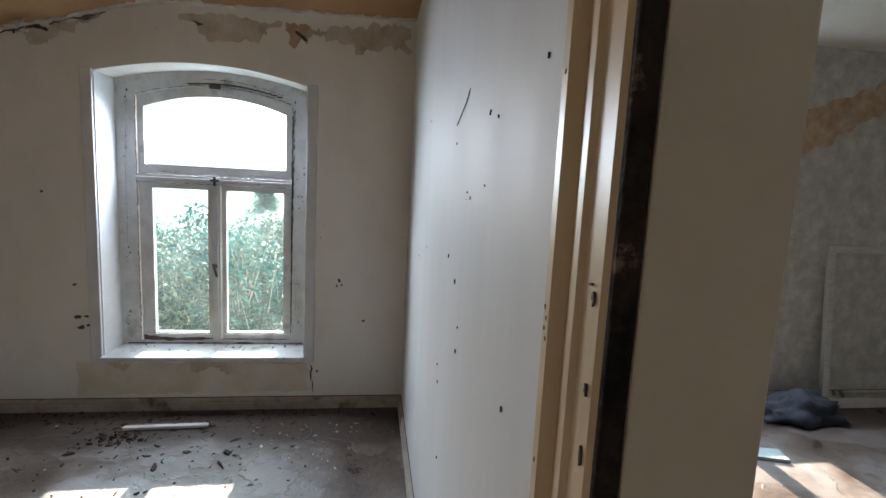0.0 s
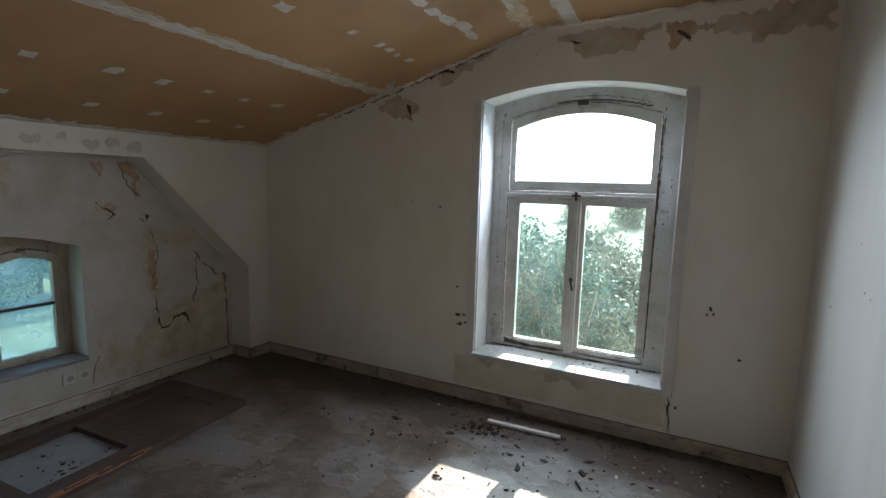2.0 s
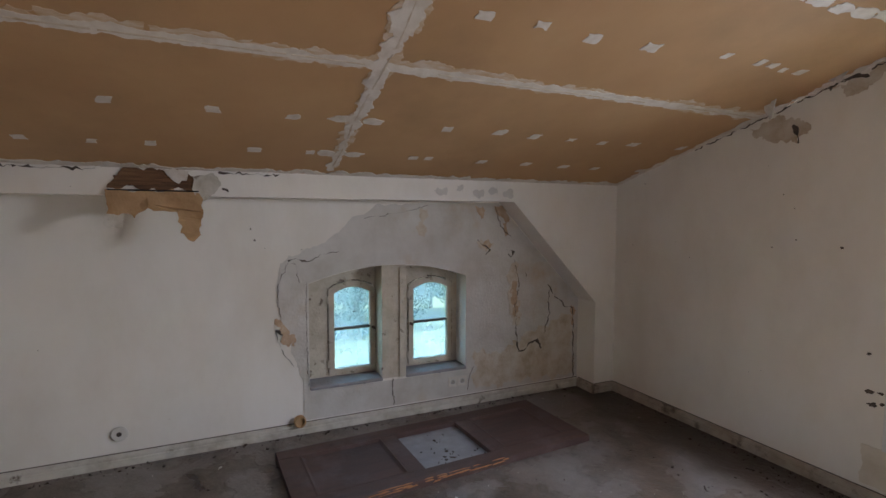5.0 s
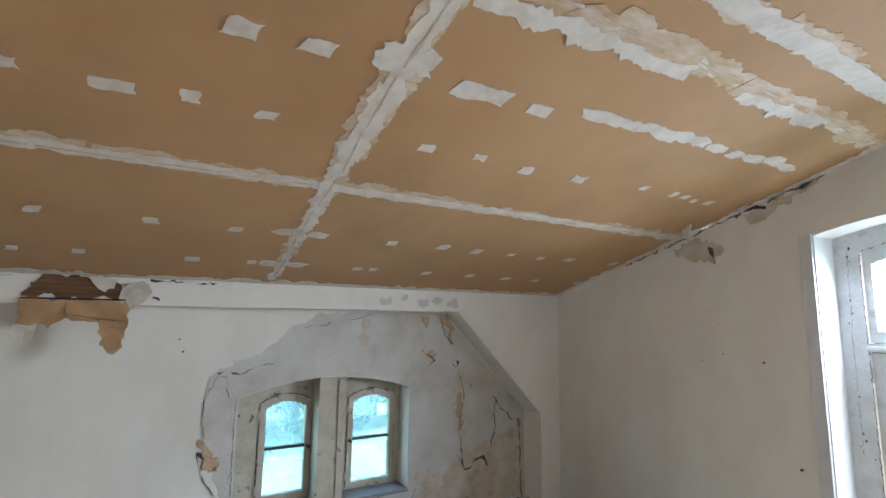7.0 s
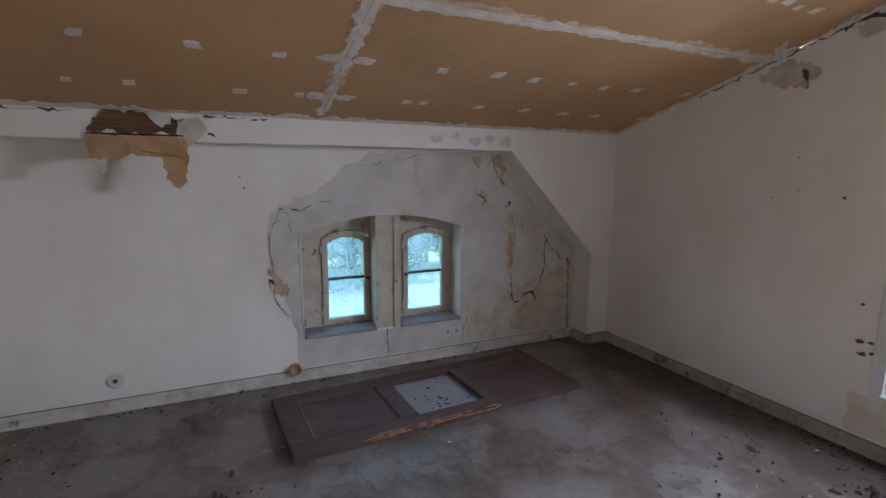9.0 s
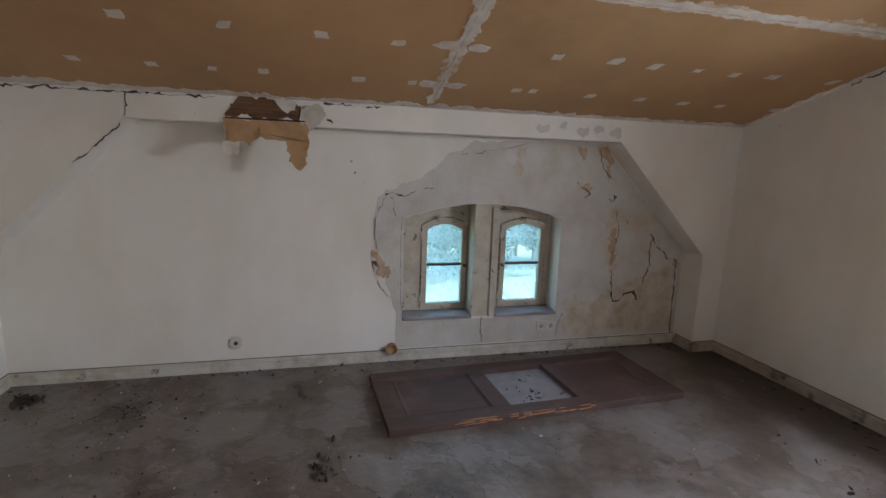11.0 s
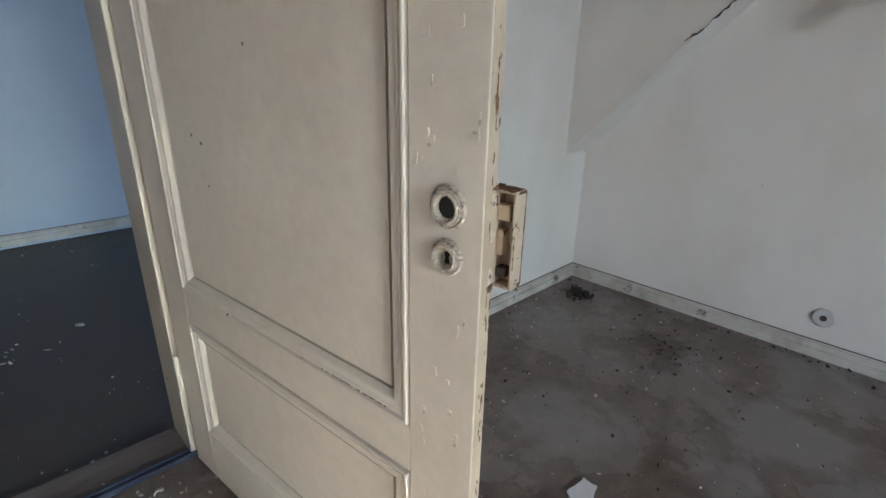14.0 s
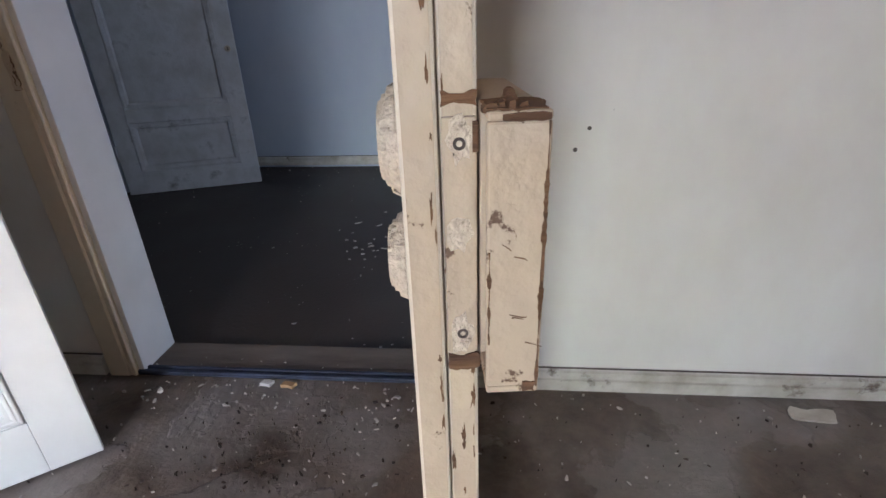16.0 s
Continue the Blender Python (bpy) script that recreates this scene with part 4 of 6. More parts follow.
for i in range(9):
    # crusts of rust on the top of the case
    w, h = rr.uniform(0.003, 0.008), rr.uniform(0.002, 0.0055)
    y0, x1 = rr.uniform(V0 - 0.002, V1 - 0.010), rr.uniform(U0 - 0.012, U1 - 0.008)
    prism(bm, ragged([(y0, -0.001), (y0 + w, -0.001), (y0 + w * 0.7, h), (y0 + w * 0.2, h * 0.8)], 0.0015, 0.0015, i + 70), (x1, 0, Z1), (0, 1, 0), (0, 0, 1), (rr.uniform(0.004, 0.010), 0, 0))
part("worn_edge", bm, "dark_paper", case, "brown rusty wear along the case edges")
fore = part("forend_plate", boxes((U0, U0 + 0.0026, 0.0195, 0.0355, Z0 + 0.006, Z1 - 0.006), bevel=0.0008), "chipped", door_1, "scratched lock forend plate")
for z in (Z0 + 0.018, Z1 - 0.018):
    bm = bmesh.new()
    lathe(bm, [(0.0030, 0.0), (0.0030, 0.0004), (0.0016, 0.0005), (0.0014, 0.0001)], (U0 + 0.0026, 0.0275, z), (1, 0, 0), 14)
    part("screw", bm, "iron", fore)
bm = bmesh.new()
for z, h in ((Z1 - 0.016, 0.010), (Z0 + 0.018, 0.012), (1.028, 0.009)):
    prism(bm, oval(0.0275, z, 0.0065, h, 14, z, 0.6), (U0 + 0.0022, 0, 0), (0, 1, 0), (0, 0, 1), (0.0006, 0, 0))
part("bare_metal", bm, "rosette", fore, "bare grey metal showing through paint")
bm = boxes((U0 + 0.0005, U0 + 0.0032, 0.0335, 0.0362, Z1 - 0.022, Z1 - 0.008))
for z0, z1 in ((Z1 - 0.002, Z1 + 0.005), (Z0 - 0.006, Z0 + 0.004)):
    prism(bm, ragged([(0.0195, z0), (0.036, z0), (0.036, z1), (0.0195, z1)], 0.003, 0.002, z0), (U0, 0, 0), (0, 1, 0), (0, 0, 1), (0.0015, 0, 0))
part("rust_mark", bm, "dark_paper", fore, "brown bare wood beside the plate")
bm = bmesh.new()
rnd = random.Random(17)
for i in range(70):
    s = rnd.uniform(0.0006, 0.0022)
    prism(bm, oval(0, 0, s * 1.5, s, 7, i, 0.8), (0.90 - abs(rnd.gauss(0, 0.10)), -0.0014, 0.679 + rnd.gauss(0, 0.0012)), (1, 0, 0), (0, 0, 1), (0, 0.0024, 0))
part("moulding_dirt", bm, "dark_hole", door_1, "dark dirt lying on the moulding")
# paint chips along the lock edge
rnd = random.Random(3)
bm = bmesh.new()
for i in range(70):
    z = rnd.uniform(0.1, 1.7)
    prism(bm, oval(0, 0, rnd.uniform(0.0004, 0.0014), rnd.uniform(0.0015, 0.008), 13, rnd.random(), 1.2), (W1 + 0.0004, 0.0155 - rnd.random() * 0.002, z), (0, 1, 0), (0, 0, 1), (0.0011, 0, 0))
for i in range(60):
    z = rnd.uniform(0.1, 1.7)
    prism(bm, oval(0, 0, rnd.uniform(0.0004, 0.0014), rnd.uniform(0.0015, 0.008), 13, rnd.random(), 1.2), (U0 + 0.0004, rnd.choice((0.0205, 0.033, 0.027)), z), (0, 1, 0), (0, 0, 1), (0.0011, 0, 0))
part("paint_chip", bm, "dark_paper", door_1, "brown wood showing where paint has chipped")["kind"] = "stuff"

# blistered paint on the lock stile and the lock rail
rnd = random.Random(8)
bm, under = bmesh.new(), bmesh.new()
for i in range(64):
    x, z = W1 - rnd.uniform(0.008, 0.115), rnd.uniform(0.25, 1.75)
    if abs(z - 1.03) < 0.08 and x < W1 - 0.02:
        continue
    w, h = rnd.uniform(0.002, 0.008), rnd.uniform(0.003, 0.010)
    shape = ragged([(-w, -h), (w, -h * 0.7), (w * 0.8, h), (-w * 0.6, h * 0.8)], 0.0022, 0.003, i)
    prism(bm, shape, (x, 0.0, z), (1, 0, 0), (0, 0, 1), (0, -0.0011, 0))
    if i % 3 == 0:
        prism(under, [(p * 0.5, q * 0.5) for p, q in shape], (x + w * 0.7, 0.0, z - h * 0.6), (1, 0, 0), (0, 0, 1), (0, -0.0014, 0))
part("paint_blister", bm, "door", door_1, "lifted blisters of cream paint")["kind"] = "stuff"
part("bare_spot", under, "jamb_paint", door_1, "grey spots where paint has come off")["kind"] = "stuff"
door_2 = door_leaf("door_2", (XE - 0.015, D2A + 0.005, 0), 218.6, 0.92, "open white panelled door in the partition", lock=True, paint="white_door")
door_3 = door_leaf("door_3", (1.17, -4.02, -0.028), 201.5, 1.0, "open grey-white panelled door in the dark back room", lock=True, paint="window_paint")
rosette(door_3, 1.0 - 0.06, 1.06, 0.022, True)


# ---- gable windows ----
def big_window(name, c, label):
    w = thing(name, (c, YN + 0.2, SILL), label, "window", "gable windows", "structure")
    w0 = w.matrix_world.inverted()

    def add(nm, bm, mat, parent=w, lab="", smooth=False):
        # geometry is given in the room's own coordinates
        bm.transform(w0)
        return part(nm, bm, mat, parent, lab, smooth)
    full = arch(c - HALF, c + HALF, SPRING, ARCH)
    inner = arch(c - 0.475, c + 0.475, 1.965, 0.082)
    glass_head = arch(c - 0.435, c + 0.435, 1.905, 0.085)
    fr = wall(c - HALF, c + HALF, full, [(c - 0.475, c + 0.475, SILL + 0.05, inner)], (0, YN + 0.22, 0), (1, 0, 0), (0, 0.075, 0), low=SILL)
    frame_ob = add("window_frame", fr, "window_paint", lab="dirty white arched outer frame")
    y = YN + 0.235
    add("transom", boxes((c - 0.475, c + 0.475, y - 0.025, y + 0.05, 1.432, 1.482), (c - 0.475, c + 0.475, y - 0.04, y - 0.02, 1.445, 1.466), bevel=0.004), "window_paint")
    add("centre_post", boxes((c - 0.028, c + 0.028, y - 0.028, y + 0.045, SILL + 0.05, 1.432), (c - 0.016, c + 0.016, y - 0.04, y - 0.026, SILL + 0.06, 1.425), bevel=0.005), "window_paint")
    s = add("top_sash", wall(c - 0.472, c + 0.472, lambda x: inner(x) - 0.003, [(c - 0.435, c + 0.435, 1.545, glass_head)], (0, y, 0), (1, 0, 0), (0, 0.04, 0), low=1.484), "window_paint")
    g = add("pane", wall(c - 0.44, c + 0.44, lambda x: glass_head(x) + 0.006, [], (0, y + 0.018, 0), (1, 0, 0), (0, 0.004, 0), low=1.54, cuts=[c - 0.44 + 0.055 * i for i in range(17)]), "glass", s)
    g.visible_shadow = False
    for a, b in ((c - 0.473, c - 0.030), (c + 0.030, c + 0.473)):
        l0, l1 = (a + 0.078, b - 0.027) if a < c else (a + 0.027, b - 0.050)
        s = add("sash", wall(a, b, lambda x: 1.430, [(l0, l1, 0.435, lambda x: 1.395)], (0, y, 0), (1, 0, 0), (0, 0.04, 0), low=SILL + 0.052), "window_paint")
        g = add("pane", boxes((l0 - 0.006, l1 + 0.006, y + 0.018, y + 0.022, 0.43, 1.40)), "glass", s)
        g.visible_shadow = False
        add("weather_rail", boxes((a + 0.01, b - 0.004, y - 0.016, y + 0.004, SILL + 0.06, SILL + 0.088), bevel=0.005), "window_paint", s)
        for z in (0.55, 1.28):
            bm = bmesh.new()
            hx = a if a < c else b
            lathe(bm, [(0.002, -0.006), (0.007, 0.0), (0.007, 0.07), (0.002, 0.076)], (hx, y - 0.006, z), (0, 0, 1), 10)
            add("hinge", bm, "window_paint", s)
    # espagnolette handle, top catch and bow latch
    bm = bmesh.new()
    lathe(bm, [(0.010, 0), (0.012, 0.004), (0.006, 0.01), (0.006, 0.03)], (c, y - 0.04, 0.90), (0, -1, 0), 14)
    box(bm, c - 0.007, c + 0.007, y - 0.078, y - 0.066, 0.83, 0.92, bevel=0.003)
    bm.transform(Matrix.Translation((c, 0, 0.9)) @ pose(0, 0, 0, 0, -14, 0) @ Matrix.Translation((-c, 0, -0.9)))
    add("handle", bm, "iron", lab="dull iron turn handle")
    add("catch", boxes((c - 0.028, c + 0.028, y - 0.052, y - 0.038, 1.452, 1.466), (c - 0.008, c + 0.008, y - 0.056, y - 0.036, 1.425, 1.482), bevel=0.003), "iron")
    bm = boxes((c - 0.03, c + 0.035, YN + 0.195, YN + 0.225, 2.035, 2.062), bevel=0.004)
    for i in range(16):
        x0, x1 = c - 0.16 + i * 0.036, c - 0.16 + (i + 1) * 0.036
        box(bm, x0, x1, YN + 0.205, YN + 0.214, inner(x0) + 0.014, inner(x0) + 0.022)
    add("latch_rod", bm, "iron", lab="rusty top-light latch rod")
    add("stay", boxes((c + 0.50, c + 0.512, YN + 0.205, YN + 0.217, 0.60, 0.78), (c + 0.485, c + 0.535, YN + 0.203, YN + 0.222, 0.765, 0.785), bevel=0.003), "window_paint")
    add("window_sill", boxes((c - HALF - 0.004, c + HALF + 0.004, YN - 0.045, YN + 0.222, SILL - 0.012, SILL + 0.018), bevel=0.006), "window_paint", lab="white painted sill with peeling edge")
    for a, b in ((c - HALF - 0.062, c - HALF), (c + HALF, c + HALF + 0.062)):
        add("trim", boxes((a, b, YN - 0.016, YN, SILL - 0.03, SPRING + 0.01), bevel=0.004), "reveal")
    bm = prism(bmesh.new(), ragged([(c - 0.46, 0.388), (c - 0.10, 0.384), (c - 0.03, 0.398), (c - 0.10, 0.408), (c - 0.30, 0.402), (c - 0.46, 0.424)], 0.012, 0.012, 5), (0, y - 0.018, 0), (1, 0, 0), (0, 0, 1), (0, 0.004, 0))
    prism(bm, ragged([(c - 0.56, 0.362), (c + 0.56, 0.362), (c + 0.56, 0.368), (c - 0.56, 0.369)], 0.008, 0.02, 6), (0, YN + 0.217, 0), (1, 0, 0), (0, 0, 1), (0, 0.004, 0))
    prism(bm, ragged([(c + 0.476, 0.5), (c + 0.484, 0.5), (c + 0.486, 1.9), (c + 0.478, 1.9)], 0.006, 0.02, 7), (0, YN + 0.217, 0), (1, 0, 0), (0, 0, 1), (0, 0.004, 0))
    o, n = (0, YN + 0.2185, 0), (0, 0.004, 0)
    for i, (pts, wd) in enumerate((([(c - 0.478, 0.41), (c - 0.478, 1.96)], 0.005), ([(c + 0.478, 0.41), (c + 0.478, 1.96)], 0.007), ([(c + 0.487, 1.2), (c + 0.492, 2.0)], 0.008),
                                   ([(c - 0.545, 0.9), (c - 0.542, 1.5), (c - 0.53, 1.98)], 0.0025), ([(c - 0.56, 0.55), (c - 0.50, 0.548)], 0.003),
                                   ([(c + x * 0.0792, inner(c + x * 0.0792) + 0.006) for x in range(-6, 7)], 0.006), ([(c + x * 0.07, inner(c + x * 0.07) + 0.045) for x in range(-1, 7)], 0.005))):
        crack(bm, pts, wd, o, (1, 0, 0), (0, 0, 1), n, 20 + i, 0.008)
    for i, (x0, x1, z, back) in enumerate(((-0.46, 0.46, 1.4315, 0.0265), (-0.46, 0.47, 1.4835, 0.0265), (-0.36, -0.22, 1.5, 0.0015), (0.20, 0.36, 1.5, 0.0015), (-0.44, 0.46, 0.393, 0.0175))):
        crack(bm, [(c + x0, z), (c + x1, z)], 0.0045, (0, y - back, 0), (1, 0, 0), (0, 0, 1), n, 40 + i, 0.008)
    for i in range(26):
        rr = random.Random(90 + i)
        x, z = c + rr.choice((-1, 1)) * rr.uniform(0.49, 0.56), rr.uniform(0.45, 2.0)
        prism(bm, oval(0, 0, rr.uniform(0.002, 0.006), rr.uniform(0.003, 0.010), 9, i, 0.9), (x, YN + 0.2185, z), (1, 0, 0), (0, 0, 1), n)
    add("rot_gap", bm, "dark_hole", lab="dark rotten gap under the sash")
    # plastered reveals
    t = 0.006
    add("reveal", boxes((c - HALF, c - HALF + t, YN + 0.001, YN + 0.22, SILL + 0.018, SPRING - 0.002), (c + HALF - t, c + HALF, YN + 0.001, YN + 0.22, SILL + 0.018, SPRING - 0.002)), "reveal")
    return w


big_window("window_1", WIN_A, "white arched casement window with peeling paint and dusty panes")
big_window("window_2", WIN_B, "white arched casement window of the second room")
for c in (WIN_A, WIN_B):
    portal(c, YO + 0.02, 1.23, 1.2, 1.8, (c, 0, 1.23))
    window_light(c, YN + 0.32, 1.79, 0.84, 0.34, LAMP if c < 0 else LAMP * 1.3)

# ---- twin windows in the knee wall ----
PX0, PX1 = 1.075, 1.262
head_t = arch(TW0, TW1, TWH, 0.11)
bm = wall(PX0, PX1, lambda y: head_t(y) + 0.002, [], (XW + 0.006, 0, 0), (0, 1, 0), (-0.30, 0, 0), low=TWS)
structure("window_post", bm, "old_window", "yellowed timber post between the twin windows", "post")
structure("window_post_trim", boxes((XW + 0.006, XW + 0.02, PX1 - 0.055, PX1 - 0.008, TWS, 1.14), bevel=0.003), "old_window", "narrow cover strip", "trim")


def small_window(name, a, b, g0, g1):
    w = thing(name, (XW - 0.2, (a + b) / 2, TWS), "small arched casement window with yellowed paint and grimy panes", "window", "twin windows", "structure")
    w0 = w.matrix_world.inverted()

    def add(nm, bm, mat, parent=w, lab=""):
        bm.transform(w0)
        return part(nm, bm, mat, parent, lab)
    x = XW - 0.17
    s0, s1 = g0 - 0.042, g1 + 0.042
    sash_head = arch(s0, s1, 0.985, 0.055)
    glass_head = arch(g0, g1, 0.945, 0.045)
    add("window_frame", wall(a, b, lambda y: head_t(y) + 0.01, [(s0, s1, TWS + 0.03, sash_head)], (x, 0, 0), (0, 1, 0), (-0.06, 0, 0), low=TWS), "old_window", lab="cream wooden outer frame")
    s = add("sash", wall(s0 + 0.002, s1 - 0.002, lambda y: sash_head(y) - 0.006, [(g0, g1, 0.375, glass_head)], (x + 0.012, 0, 0), (0, 1, 0), (-0.05, 0, 0), low=TWS + 0.032), "old_window")
    g = add("pane", wall(g0 - 0.004, g1 + 0.004, lambda y: glass_head(y) + 0.005, [], (x - 0.018, 0, 0), (0, 1, 0), (-0.004, 0, 0), low=0.37, cuts=[g0 + i * 0.02 for i in range(16)]), "dim_glass", s)
    g.visible_shadow = False
    bm = bmesh.new()
    for i, (pts, wd) in enumerate((([(s0 - 0.003, TWS + 0.04), (s0 - 0.003, 0.985)], 0.007), ([(s1 + 0.003, TWS + 0.04), (s1 + 0.003, 0.985)], 0.006),
                                   ([(s0 + (s1 - s0) * k / 8, sash_head(s0 + (s1 - s0) * k / 8) + 0.001) for k in range(9)], 0.008), ([(s0, TWS + 0.031), (s1, TWS + 0.031)], 0.006))):
        crack(bm, pts, wd, (x + 0.001, 0, 0), (0, 1, 0), (0, 0, 1), (-0.003, 0, 0), 50 + i, 0.008)
    add("joint_dirt", bm, "dark_hole", w, "dark gap round the sash")
    add("glazing_bar", boxes((x - 0.03, x + 0.008, g0, g1, 0.668, 0.686), bevel=0.003), "iron", s, "thin dark glazing bar")
    for z in (0.42, 0.90):
        for yy in (s0, s1):
            add("corner_iron", boxes((x + 0.011, x + 0.016, yy - 0.012, yy + 0.012, z - 0.03, z + 0.03), bevel=0.002), "old_window", s)
    bm = bmesh.new()
    lathe(bm, [(0.012, 0), (0.012, 0.006), (0.006, 0.01), (0.007, 0.03), (0.011, 0.034), (0.008, 0.045)], (x + 0.012, s1 - 0.02 if a < 1 else s0 + 0.02, 0.67), (1, 0, 0), 12)
    add("knob", bm, "iron", s)
    add("window_sill", boxes((x, XW + 0.02, a, b, TWS - 0.012, TWS + 0.014), bevel=0.005), "grey_board", lab="dirty grey sill")
    return w


small_window("window_3", TW0, PX0, 0.757, 1.030)
small_window("window_4", PX1, TW1, 1.385, 1.680)
w = thing("window_5", (XW - 0.2, -3.35, TWS), "small casement window of the back room", "window", "", "structure")
bm = wall(-3.95, -2.75, arch(-3.95, -2.75, TWH, 0.11), [(-3.85, -3.40, TWS + 0.08, lambda y: 1.0), (-3.30, -2.85, TWS + 0.08, lambda y: 1.0)], (XW - 0.17, 0, 0), (0, 1, 0), (-0.06, 0, 0), low=TWS)
bm.transform(w.matrix_world.inverted())
part("window_frame", bm, "old_window", w)
bm = boxes((XW - 0.20, XW - 0.196, -3.86, -2.84, TWS + 0.07, 1.01))
bm.transform(w.matrix_world.inverted())
part("pane", bm, "glass", w).visible_shadow = False
d = bpy.data.lights.new("window_sky", "AREA")
d.shape, d.size, d.size_y, d.energy, d.color = "RECTANGLE", 1.0, 0.6, BACK_LAMP, (0.66, 0.88, 1.22)
new("window_sky", d).matrix_world = look((XW - 0.15, -3.35, 0.72), (0, -3.35, 0.72))
portal(XW - 0.37, 1.16, 0.72, 1.2, 0.85, (0, 1.16, 0.72))

# ---- worn patches on the knee wall ----
PATCH_LINE = [(0.33, 1.16), (0.46, 1.27), (0.66, 1.33), (0.86, 1.50), (1.05, 1.595), (1.35, 1.62), (2.06, 1.628), (2.89, 0.80)]


def patch_top(y):
    for (a, za), (b, zb) in zip(PATCH_LINE, PATCH_LINE[1:]):
        if a <= y <= b:
            z = za + (zb - za) * (y - a) / (b - a)
            return z + (0.03 * noise.noise((y * 11, 2, 5)) + 0.012 * noise.noise((y * 40, 1, 7)) if y < 1.3 else -0.002)
    return PATCH_LINE[-1][1]


bare = structure("bare_plaster", wall(0.505, 2.895, patch_top, [(TW0 - 0.001, TW1 + 0.001, TWS - 0.02, lambda y: head_t(y) + 0.003)], (XW + 0.0005, 0, 0), (0, 1, 0), (0.0025, 0, 0), low=0.09,
                                      cuts=[0.505 + 0.02 * i for i in range(119)]), "plaster", "bare grey plaster where paint has peeled", "plaster")


def west_patch(name, corners, mat, parent, proud=0.0035, rough=0.03, seed=1, x=XW, label=""):
    bm = prism(bmesh.new(), ragged(corners, rough, 0.012, seed), (x + 0.002, 0, 0), (0, 1, 0), (0, 0, 1), (proud, 0, 0))
    return part(name, bm, mat, parent, label)


west_patch("plaster_lobe", [(0.508, 1.27), (0.42, 1.25), (0.355, 1.16), (0.335, 1.02), (0.345, 0.85), (0.40, 0.70), (0.44, 0.55), (0.508, 0.36)], "plaster", bare, 0.0010, 0.02, 12)
west_patch("render_patch", [(2.02, 1.60), (2.14, 1.60), (2.17, 1.47), (2.06, 1.53)], "ochre", bare, seed=2)
west_patch("render_patch", [(2.19, 1.14), (2.26, 1.12), (2.24, 0.86), (2.29, 0.62), (2.21, 0.60), (2.16, 0.84)], "stain", bare, seed=3, rough=0.05)
west_patch("render_patch", [(1.90, 1.34), (2.02, 1.30), (2.0, 1.23), (1.88, 1.27)], "stain", bare, seed=4, rough=0.05)
west_patch("render_patch", [(2.40, 0.55), (2.82, 0.65), (2.85, 0.12), (1.86, 0.12), (1.84, 0.45), (2.1, 0.38)], "stain", bare, seed=5, rough=0.07, proud=0.0022)
west_patch("render_patch", [(1.38, 1.58), (1.44, 1.58), (1.41, 1.36), (1.36, 1.40)], "stain", bare, seed=6, rough=0.04)
west_patch("torn_wallpaper", [(0.32, 0.82), (0.37, 0.80), (0.46, 0.68), (0.45, 0.62), (0.40, 0.63), (0.36, 0.72)], "ochre", bare, seed=7, rough=0.05, proud=0.006)
for i, pts in enumerate(([(2.20, 0.98), (2.25, 0.96), (2.245, 0.80), (2.28, 0.66), (2.225, 0.68), (2.19, 0.82)], [(1.84, 1.60), (1.92, 1.60), (1.93, 1.50), (1.90, 1.49)],
                         [(2.10, 1.47), (2.14, 1.47), (2.165, 1.36), (2.13, 1.35)], [(1.93, 1.32), (1.98, 1.31), (1.97, 1.26), (1.93, 1.27)], [(2.82, 0.74), (2.85, 0.72), (2.845, 0.55), (2.825, 0.58)])):
    west_patch("render_patch", pts, "ochre", bare, seed=40 + i, rough=0.035, proud=0.0042)
bm = bmesh.new()
W = ((XW + 0.003, 0, 0), (0, 1, 0), (0, 0, 1), (0.0035, 0, 0))
crack(bm, [(0.333, 0.747), (0.377, 0.709), (0.421, 0.66)], 0.030, *W, 1)
crack(bm, [(0.334, 0.741), (0.342, 0.671), (0.387, 0.566), (0.443, 0.482)], 0.006, *W, 12)
crack(bm, [(0.42, 1.214), (0.469, 1.23), (0.545, 1.201)], 0.016, *W, 2)
crack(bm, [(0.49, 1.06), (0.464, 1.202), (0.415, 1.194), (0.351, 1.06), (0.346, 0.952), (0.364, 0.8)], 0.005, *W, 13)
crack(bm, [(0.545, 1.201), (0.631, 1.248), (0.759, 1.269)], 0.006, *W, 14)
crack(bm, [(0.95, 1.512), (1.192, 1.536), (1.474, 1.609)], 0.005, *W, 15)
crack(bm, [(2.572, 0.926), (2.643, 0.828), (2.752, 0.735), (2.826, 0.719), (2.843, 0.539), (2.856, 0.085)], 0.012, *W, 3)
crack(bm, [(2.59, 0.916), (2.566, 0.798), (2.589, 0.681), (2.536, 0.519)], 0.010, *W, 4)
crack(bm, [(2.502, 0.381), (2.468, 0.465), (2.378, 0.441), (2.334, 0.386), (2.269, 0.378), (2.246, 0.553)], 0.018, *W, 5)
crack(bm, [(2.246, 0.553), (2.233, 0.782), (2.275, 0.947), (2.219, 1.161)], 0.008, *W, 7)
crack(bm, [(1.875, 1.337), (1.917, 1.283), (1.994, 1.254), (1.944, 1.212)], 0.012, *W, 10)
crack(bm, [(2.153, 1.249), (2.218, 1.229), (2.186, 1.176), (2.153, 1.213)], 0.010, *W, 16)
crack(bm, [(2.325, 1.052), (2.342, 1.015)], 0.026, *W, 17)
crack(bm, [(2.03, 1.603), (2.086, 1.436), (2.184, 1.357)], 0.008, *W, 18)
crack(bm, [(1.155, 0.30), (1.16, 0.10)], 0.009, *W, 8)
